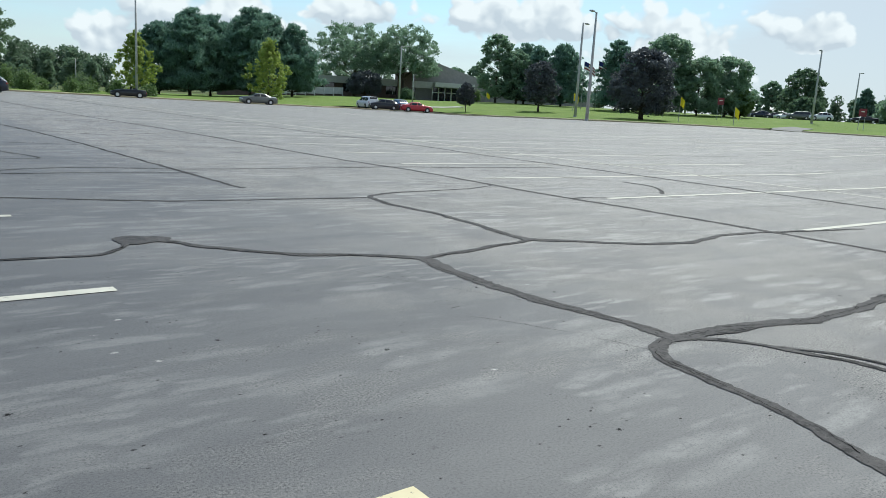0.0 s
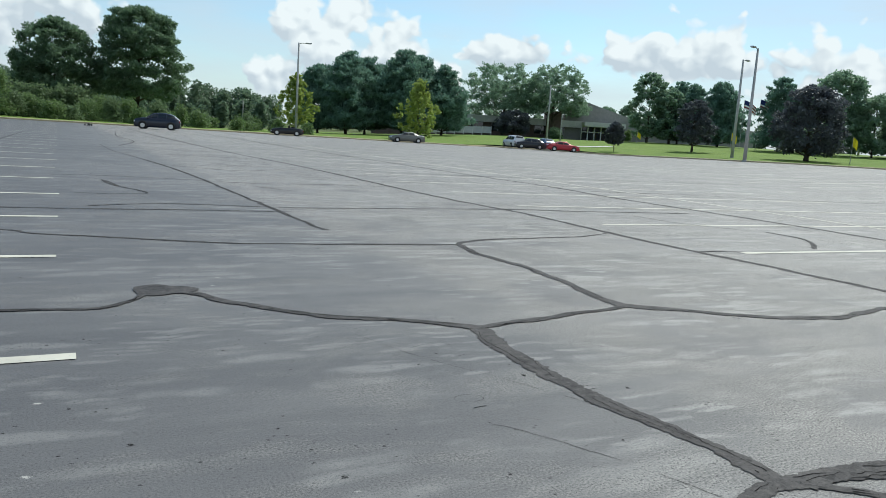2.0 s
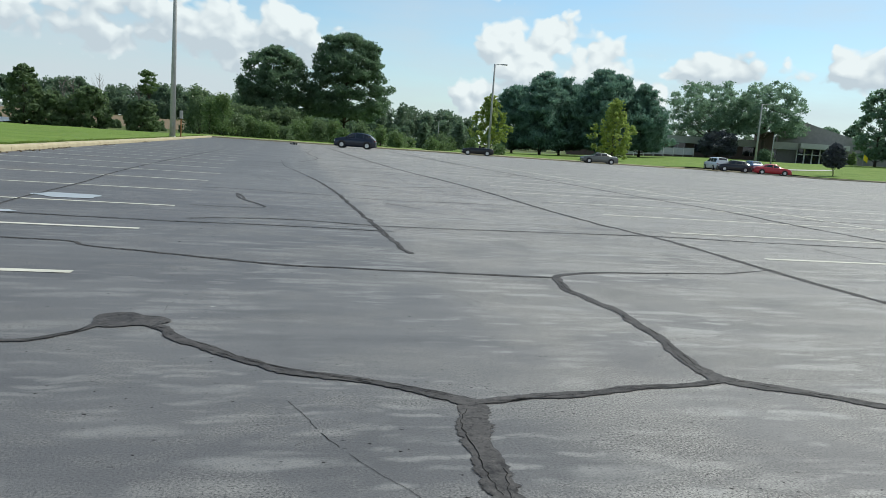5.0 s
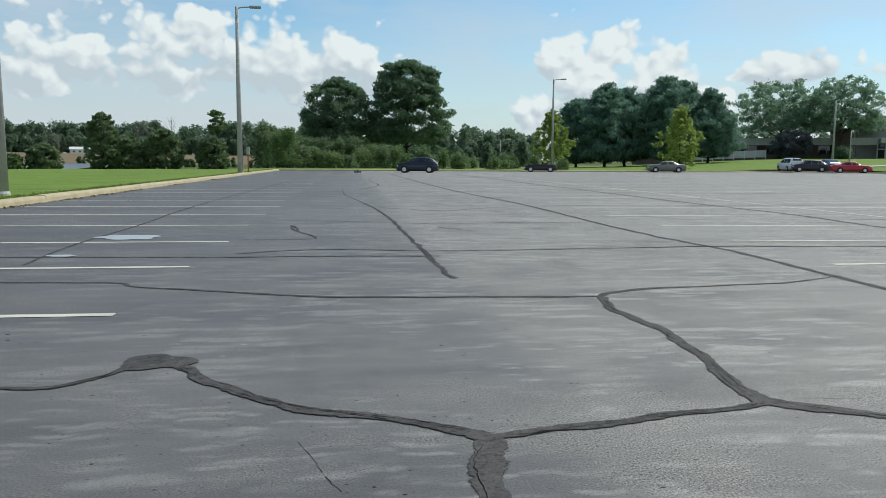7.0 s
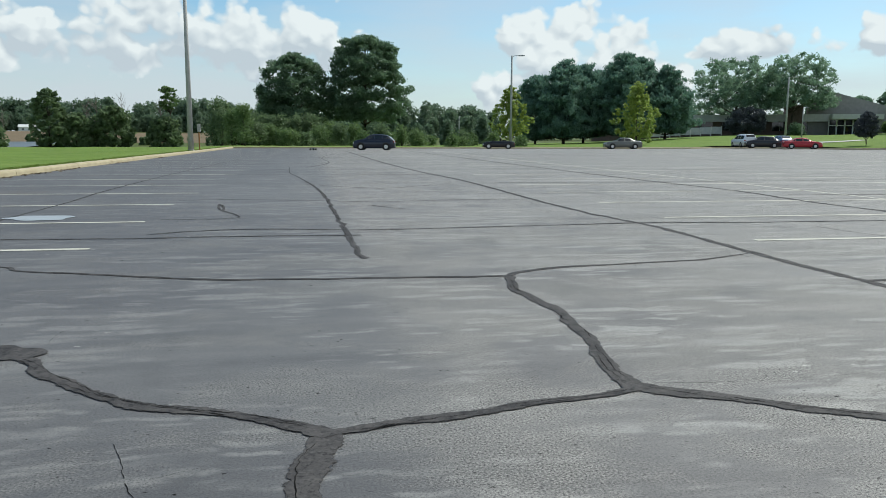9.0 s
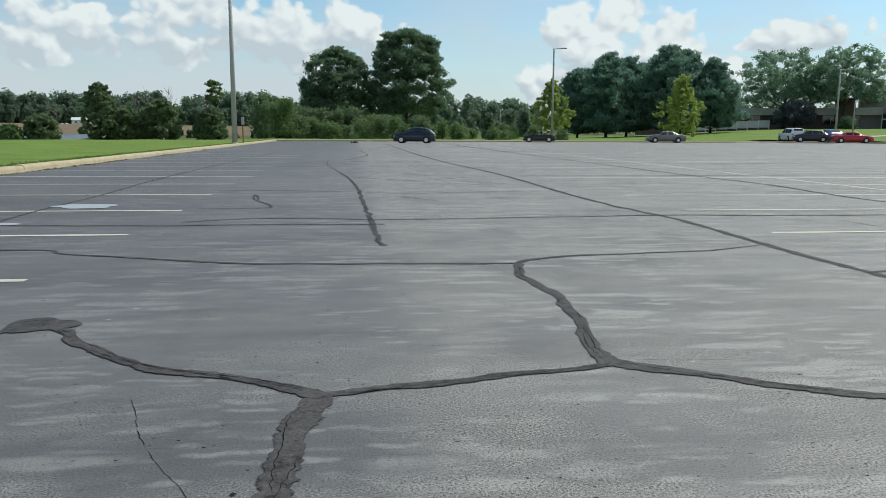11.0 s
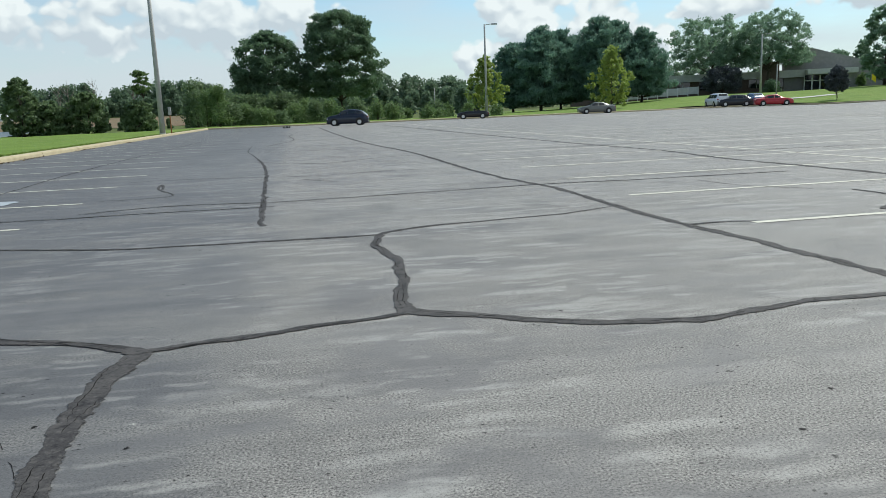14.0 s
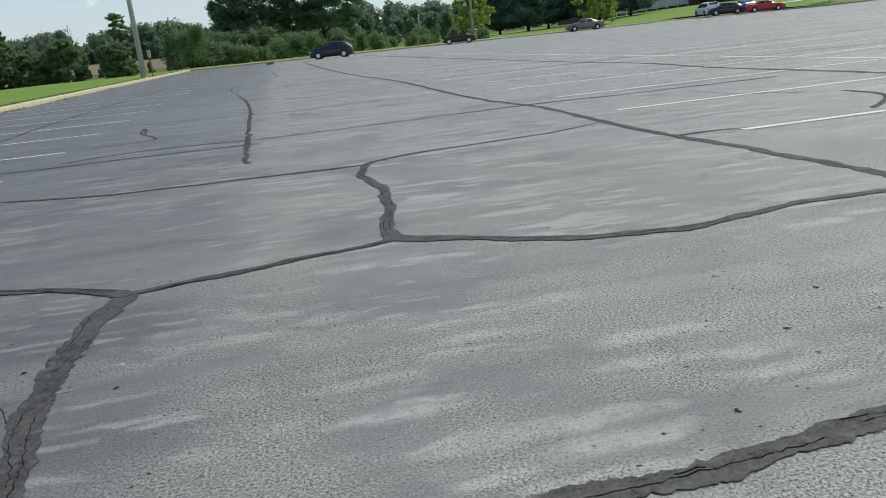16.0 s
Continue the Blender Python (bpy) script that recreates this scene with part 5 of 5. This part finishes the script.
crack([(4.2, 32), (5.2, 38), (5.0, 46), (5.5, 55)], 0.10, 0.05, 38)
crack([(2.2, 29), (4.0, 31), (6.0, 30.2), (9, 31)], 0.05, 0.05, 39)
for k, (y, a, b) in enumerate(((26.0, -3, 9), (36.5, -2, 15), (47, 3, 22), (57, -1, 26), (22.5, 8.7, 26), (30, 14, 34), (40, 16, 40), (52, 20, 52), (16.2, 14, 27), (62, 26, 60))):
    crack([(a + (b - a) * f, y + 0.8 * math.sin(3 * f + k)) for f in (0, 0.25, 0.5, 0.75, 1)], 0.07, 0.09, 50 + k)


def stain(x, y, rx, ry, seed, material, label, name="dried_puddle"):
    verts = [(x, y, lot_z(x, y) + 0.006)]
    for i in range(40):
        a = i * math.tau / 40
        r = 1 + 0.45 * noise.noise((math.cos(a) * 1.5, math.sin(a) * 1.5, seed))
        verts.append((x + rx * r * math.cos(a), y + ry * r * math.sin(a), lot_z(x, y) + 0.006))
    ob = mesh_ob(name, verts, [(0, 1 + i, 1 + (i + 1) % 40) for i in range(40)], material)
    return tagged(ob, label, "puddle" if name == "dried_puddle" else "tar patch", kind="structure")


stain(0.70, 14.02, 0.46, 0.34, 1.5, M_PUDDLE, "pale drying puddle in a parking stall")
stain(0.57, 11.84, 0.17, 0.10, 4.5, M_PUDDLE, "small pale drying puddle in a parking stall")

stain(2.84, 6.93, 0.20, 0.14, 8.5, M_TARP, "worn oval tar patch at a crack", "tar_patch")

# light poles
light_pole(-4.35, 62.1, 12.3, 0.21, 90, "tall grey tapered light pole on the lawn edge")
light_pole(-5.40, 24.4, 12.3, 0.21, 90, "tall grey tapered light pole on the lawn edge")
light_pole(32.6, 109.9, 12.7, 0.20, 100, "tall grey light pole behind a young tree")
light_pole(72.4, 64.9, 12.6, 0.21, 250, "tall grey light pole beside the far kerb")
light_pole(80.6, 74.4, 12.6, 0.21, 70, "tall grey light pole on the far lawn")
light_pole(136.3, 95.9, 11.8, 0.21, 250, "tall grey light pole by the access road")
light_pole(128.8, 65.8, 11.8, 0.21, 250, "tall grey light pole by the access road")
light_pole(178.7, 81.9, 11.0, 0.21, 90, "tall grey light pole beyond the access road")
light_pole(85.9, 125.1, 10.4, 0.20, 90, "grey light pole on the lawn before the building")
light_pole(88.0, 123.6, 5.2, 0.13, 60, "slim grey light pole on the lawn before the building")
light_pole(25.2, 110.6, 4.2, 0.08, 90, "short thin pole among the bushes", arms=0)
ob = thing("marker_post", pose(-4.0, 64.0, 0.1), "brown marker post beside the light pole", "post")
part("post", tube([(0, 0, 0), (0, 0, 1.5)], [0.05, 0.05], 8), M_ORANGE, ob)
part("cabinet", box(0.22, 0.2, 0.6, (0, 0, 1.75), 0.02), M_CONC, ob)

# parked cars
P_NAVY, P_BLACK, P_SILVER = paint("navy_paint", (0.004, 0.009, 0.024)), paint("black_paint", (0.006, 0.006, 0.007)), paint("silver_paint", (0.12, 0.125, 0.115), 0.35, 0.4)
P_WHITE, P_CHAR, P_BLUE, P_RED = paint("white_car_paint", (0.60, 0.61, 0.62)), paint("charcoal_paint", (0.012, 0.012, 0.016)), paint("blue_paint", (0.03, 0.07, 0.15)), paint("red_paint", (0.34, 0.012, 0.02))
car(10.5, 77.6, -78, "suv", P_NAVY, "dark navy sport utility car parked on open asphalt", 0.90)
car(25.6, 88.6, -76, "open", P_BLACK, "black open-top sports car by the far kerb", 0.96)
car(41.4, 90.5, -80, "sedan", P_SILVER, "silver grey saloon car parked at the far kerb", 0.93)
car(60.2, 95.4, 10, "van", P_WHITE, "white people carrier parked nose to the lawn", 0.94)
car(60.6, 91.8, -68, "hatch", P_CHAR, "dark charcoal hatchback parked beside a white van", 0.98)
car(64.6, 94.0, 10, "hatch", P_BLUE, "blue hatchback half hidden by a red car")
car(63.2, 87.6, 112, "sedan", P_RED, "bright red saloon car parked by the far kerb", 0.92)
FAR = [(1.25, 139.7, 81.4, "suv", P_NAVY, "dark blue car in the far row"), (1.25, 140.7, 79.2, "sedan", P_CHAR, "dark grey car in the far row"), (1.25, 137.3, 75.2, "sedan", P_WHITE, "white saloon car in the far row"), (1.22, 134.0, 70.9, "van", P_SILVER, "silver van in the far row"), (1.22, 131.2, 65.5, "suv", P_WHITE, "pale sport utility car in the far row"), (1.22, 129.2, 57.6, "sedan", P_BLACK, "black saloon car in the far row")]
for f, x, y, shape, col, label in FAR:
    car(1.2 + (x - 1.2) * f, 1.2 + (y - 1.2) * f, -35, shape, col, label, z=land_z(1.2 + (x - 1.2) * f, 1.2 + (y - 1.2) * f) + 0.18)
toy_truck(4.6, 76.0, 35)

# flags and signs
flag_pole(103.8, 96.5, 3.2, M_FLAG, "yellow flag drooping on a short staff", 1.1, 1.3, 0.3)
flag_pole(92.6, 66.2, 3.6, M_FLAG, "yellow flag drooping on a short staff", 0.75, 1.15, 0.3)
flag_pole(106.6, 123.5, 2.4, M_FLAG, "yellow flag drooping on a short staff", 0.9, 1.0, 0.3)
flag_pole(97.2, 60.6, 2.6, M_FLAG, "yellow flag drooping on a short staff", 0.8, 1.2, 0.3)
flag_pole(112.1, 102.2, 9.0, M_RED, "striped national flag on a tall staff", 2.6, 1.6, 0.9, True)
flag_pole(113.9, 100.2, 9.2, M_RED, "striped national flag on a tall staff", 2.6, 1.6, 0.9, True)
road_sign(114.8, 74.2, 3.6, "panel", "red notice board on two posts", -55)
road_sign(115.5, 51.9, 3.1, "panel", "red notice board on two posts by the way in", -60)

build_school()
white_fence()
small_house(-128, 400, 9, 6, 2.2, 12, M_WHITE, M_FASCIA, "long white farm shed beyond the field")
small_house(228, 132, 17, 9, 3.2, -55, M_STONE, M_FASCIA, "low grey building beyond the far car row")

# trees
tree(1.9, 127.7, 14.5, 12.0, "dome", M_LEAF_DARK, "large dark green maple tree at the edge of the car park", 0.22, 11, 0.28, 27, 0.36)
tree(13.1, 127.2, 17.4, 13.4, "column", M_LEAF_DARK, "large dark green maple tree with a stout trunk", 0.25, 22, 0.28, 30, 0.42)
tree(33.0, 111.6, 8.4, 5.9, "cone", M_LEAF_LIME, "young yellow-green tree beside a light pole", 0.16, 31, 0.26, 17, 0.11, "young trees")
tree(50.7, 107.7, 8.7, 6.6, "cone", M_LEAF_LIME, "young yellow-green tree on the lawn", 0.10, 32, 0.26, 18, 0.12, "young trees")
for k, (x, y, h, w) in enumerate(((47.4, 147.5, 13.4, 11.5), (51.6, 143.0, 15.6, 14.0), (57.0, 147.0, 15.2, 14.0), (62.2, 140.5, 16.4, 14.0), (66.8, 142.5, 15.6, 13.0), (70.4, 139.4, 13.8, 11.5))):
    tree(x, y, h, w, "pine", M_LEAF_PINE, "tall dark pine tree in a grove on the lawn", 0.10, 40 + k, 0.38, 22, 0.24, "pine grove")
tree(95.4, 157.7, 17.8, 18.0, "vase", M_LEAF_OAK, "tall open-crowned oak tree before the building", 0.24, 51, 0.34, 15, 0.34, "oaks")
tree(105.0, 151.6, 17.4, 17.0, "vase", M_LEAF_OAK, "tall open-crowned oak tree before the building", 0.24, 52, 0.34, 15, 0.34, "oaks")
tree(92.4, 148.2, 5.6, 8.5, "broad", M_LEAF_PLUM, "low spreading dark purple tree before the building", 0.16, 53, 0.30, 16, 0.18)
for k, (x, y, h, w, kind, foliage) in enumerate(((113.7, 128.7, 14.6, 9.0, "broad", M_LEAF_OAK), (121.7, 128.2, 13.2, 11.0, "pine", M_LEAF_PINE), (120.3, 115.4, 12.8, 11.5, "pine", M_LEAF_PINE), (121.7, 90.6, 14.4, 11.0, "broad", M_LEAF_OAK), (116.3, 97.4, 13.2, 9.5, "pine", M_LEAF_PINE), (125.2, 85.7, 10.4, 10.0, "broad", M_LEAF_OAK), (132.0, 84.3, 11.0, 10.0, "broad", M_LEAF_OAK), (119.5, 121.8, 12.5, 9.0, "pine", M_LEAF_PINE), (133.5, 82.0, 5.6, 4.6, "broad", M_LEAF_BUSH), (116.0, 124.5, 11.5, 8.0, "broad", M_LEAF_OAK), (126, 100, 11, 8.5, "broad", M_LEAF_DARK))):
    tree(x, y, h, w, kind, foliage, "tall dark pine tree beyond the lawn" if kind == "pine" else "full green tree beyond the lawn", 0.08, 60 + k, 0.38, 20, 0.22, "trees beyond the lawn")
tree(73.5, 89.6, 4.4, 2.7, "broad", M_LEAF_PLUM, "small dark purple maple on the lawn", 0.30, 71, 0.22, 30, 0.07, "purple maples")
tree(89.0, 90.2, 8.0, 6.0, "broad", M_LEAF_PLUM, "dark purple maple on the lawn", 0.18, 72, 0.28, 26, 0.16, "purple maples")
tree(89.4, 70.2, 9.7, 9.6, "broad", M_LEAF_PLUM, "wide dark purple maple on the lawn", 0.12, 73, 0.32, 24, 0.30, "purple maples")
for k, (x, y, h, w, kind, foliage) in enumerate(((218.7, 124.5, 11.6, 7.0, "broad", M_LEAF_OAK), (213.9, 112.4, 14.6, 12.0, "broad", M_LEAF_DARK), (211.6, 94.2, 9.6, 5.6, "pine", M_LEAF_PINE), (158.6, 63.5, 7.2, 8.0, "broad", M_LEAF_OAK), (167.8, 200.8, 12.4, 6.0, "broad", M_LEAF_OAK), (162.7, 205.0, 11.5, 9.4, "broad", M_LEAF_OAK), (190, 78, 6.0, 9.0, "broad", M_LEAF_OAK), (200, 104, 6.0, 9.0, "broad", M_LEAF_DARK))):
    tree(x, y, h, w, kind, foliage, "distant green tree beyond the access road", 0.08, 80 + k, 0.5, 10, 0.22, "distant trees")

# shrubs and small trees at the end of the west lawn
tree(-23.8, 93.5, 6.6, 3.8, "broad", M_LEAF_WOOD, "ragged young willow at the end of the lawn", 0.05, 91, 0.26, 40, 0.09, "lawn-edge trees")
tree(-21.4, 94.3, 3.9, 4.6, "broad", M_LEAF_WOOD, "dense green shrub tree at the end of the lawn", 0.04, 92, 0.26, 40, 0.09, "lawn-edge trees")
tree(-17.6, 95.2, 4.9, 4.6, "broad", M_LEAF_WOOD, "dense green shrub tree at the end of the lawn", 0.04, 93, 0.26, 42, 0.09, "lawn-edge trees")
tree(-12.2, 96.2, 3.7, 3.8, "broad", M_LEAF_WOOD, "dense green shrub tree at the end of the lawn", 0.04, 94, 0.26, 42, 0.09, "lawn-edge trees")
tree(-11.8, 97.0, 7.3, 2.3, "airy", M_LEAF_BUSH, "thin half-bare tree above the shrubs", 0.62, 95, 0.17, 11, 0.07, "lawn-edge trees")
for k, (x, y, h, w) in enumerate(((-37.6, 103, 2.6, 3.2), (-34.6, 105, 3.9, 4.4))):
    tree(x, y, h, w, "broad", M_LEAF_WOOD if k % 2 else M_LEAF_BUSH, "dense green shrub tree at the end of the lawn", 0.04, 100 + k, 0.28, 20, 0.08, "lawn-edge trees")


def bare_tree(x, y, h, seed):
    r = random.Random(seed)
    root = thing("bare_tree", pose(x, y, land_z(x, y) - 0.1), "bare grey dead tree rising from the shrubs", "tree", "bare trees")
    bm = tube([(0, 0, 0), (0.1, 0, h * 0.5), (0.05, 0.1, h)], [0.09, 0.05, 0.01], 6)
    for k in range(16):
        z = h * r.uniform(0.45, 0.9)
        a = r.uniform(0, math.tau)
        l = (h - z) * r.uniform(0.4, 0.8) + 0.3
        b = Vector((math.cos(a) * l * 0.55, math.sin(a) * l * 0.55, z + l * 0.85))
        join(bm, tube([(0.08, 0, z), b * 0.5 + Vector((0.04, 0, z * 0.5 - 0.1)), b], [0.03, 0.02, 0.006], 5, False))
    part("branches", bm, M_TWIG, root)


for k, (x, y, h) in enumerate(((-19.5, 95.5, 6.4), (-17.0, 96.5, 6.6), (-20.8, 96.5, 6.0), (-12.9, 97, 6.0), (-33.5, 107, 6.0))):
    bare_tree(x, y, h, 7 + k)

# undergrowth along the far kerb and under the two maples
rs = np.random.RandomState(5)
for k in range(30):
    x = -7.5 + k * 1.35 + rs.uniform(-0.4, 0.4)
    y = 104 + rs.uniform(-4, 12) - (3 if k > 17 else 0)
    tall = 5.2 if k < 4 else rs.uniform(1.7, 3.2) if x < 19 else rs.uniform(1.3, 2.3)
    if abs(x - 12.4) > 1.3:
        bush(x, y, tall, rs.uniform(2.8, 4.0) if x < 19 else rs.uniform(2.2, 3.2), M_LEAF_BUSH if k % 4 else M_LEAF_WOOD, "loose bright green bush along the far edge", 200 + k, 0.18, 30, "undergrowth")
for k in range(10):
    x, y = -8.5 + k * 1.6, 118 + rs.uniform(-3, 4)
    bush(x, y, rs.uniform(5.0, 6.6) if k < 4 else rs.uniform(3.5, 4.5), rs.uniform(4.0, 5.0), M_LEAF_WOOD, "tall dark green thicket under the trees", 240 + k, 0.3, 20, "thicket")
bush(98, 140, 2.2, 4.5, M_LEAF_DARK, "clipped dark green shrub before the building", 260)
bush(121, 143.5, 3.0, 3.0, M_LEAF_BUSH, "green shrub beside the entrance", 261)

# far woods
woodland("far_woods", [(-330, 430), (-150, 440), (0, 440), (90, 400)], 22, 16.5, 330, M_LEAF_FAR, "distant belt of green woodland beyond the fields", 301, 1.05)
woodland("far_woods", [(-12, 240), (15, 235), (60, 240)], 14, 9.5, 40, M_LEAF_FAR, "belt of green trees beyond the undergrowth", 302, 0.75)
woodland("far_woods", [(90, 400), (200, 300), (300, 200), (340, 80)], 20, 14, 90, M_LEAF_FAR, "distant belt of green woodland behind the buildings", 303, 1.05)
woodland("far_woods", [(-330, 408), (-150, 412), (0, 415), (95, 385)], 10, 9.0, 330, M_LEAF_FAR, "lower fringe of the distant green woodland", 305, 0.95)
woodland("hedge", [(-230, 300), (-120, 296), (-40, 300), (10, 300)], 3, 3.4, 60, M_LEAF_WOOD, "low hedge along the field edge", 304, 0.6)


# leaf litter in the gutter and ragged grass along the west kerb
rs = np.random.RandomState(77)
spots = np.concatenate([np.stack([np.full(70, -3.82) + np.abs(rs.normal(0, 0.10, 70)), y + rs.normal(0, 0.7, 70), np.full(70, 0.012) + rs.uniform(0, 0.015, 70)], axis=1) for y in (21.5, 25.0, 27.5, 30.5, 38.0, 47.0)])
spots[:, 0] = np.maximum(spots[:, 0], -3.84)
tagged(leaf_cloud("leaf_litter", spots, 0.06, rs, M_LITTER, None, flat=0.8), "brown leaf litter lying along the kerb", "leaf litter", kind="stuff")
n = 6000
ys = 14 + rs.uniform(0, 1, n) ** 1.4 * 70
tuft = np.stack([-4.18 - np.abs(rs.normal(0, 0.22, n)), ys, 0.165 + rs.uniform(-0.02, 0.03, n)], axis=1)
tagged(leaf_cloud("grass_edge", tuft, 0.055, rs, M_BLADE, None, flat=-1.0), "ragged grass blades along the kerb", "grass", kind="stuff")
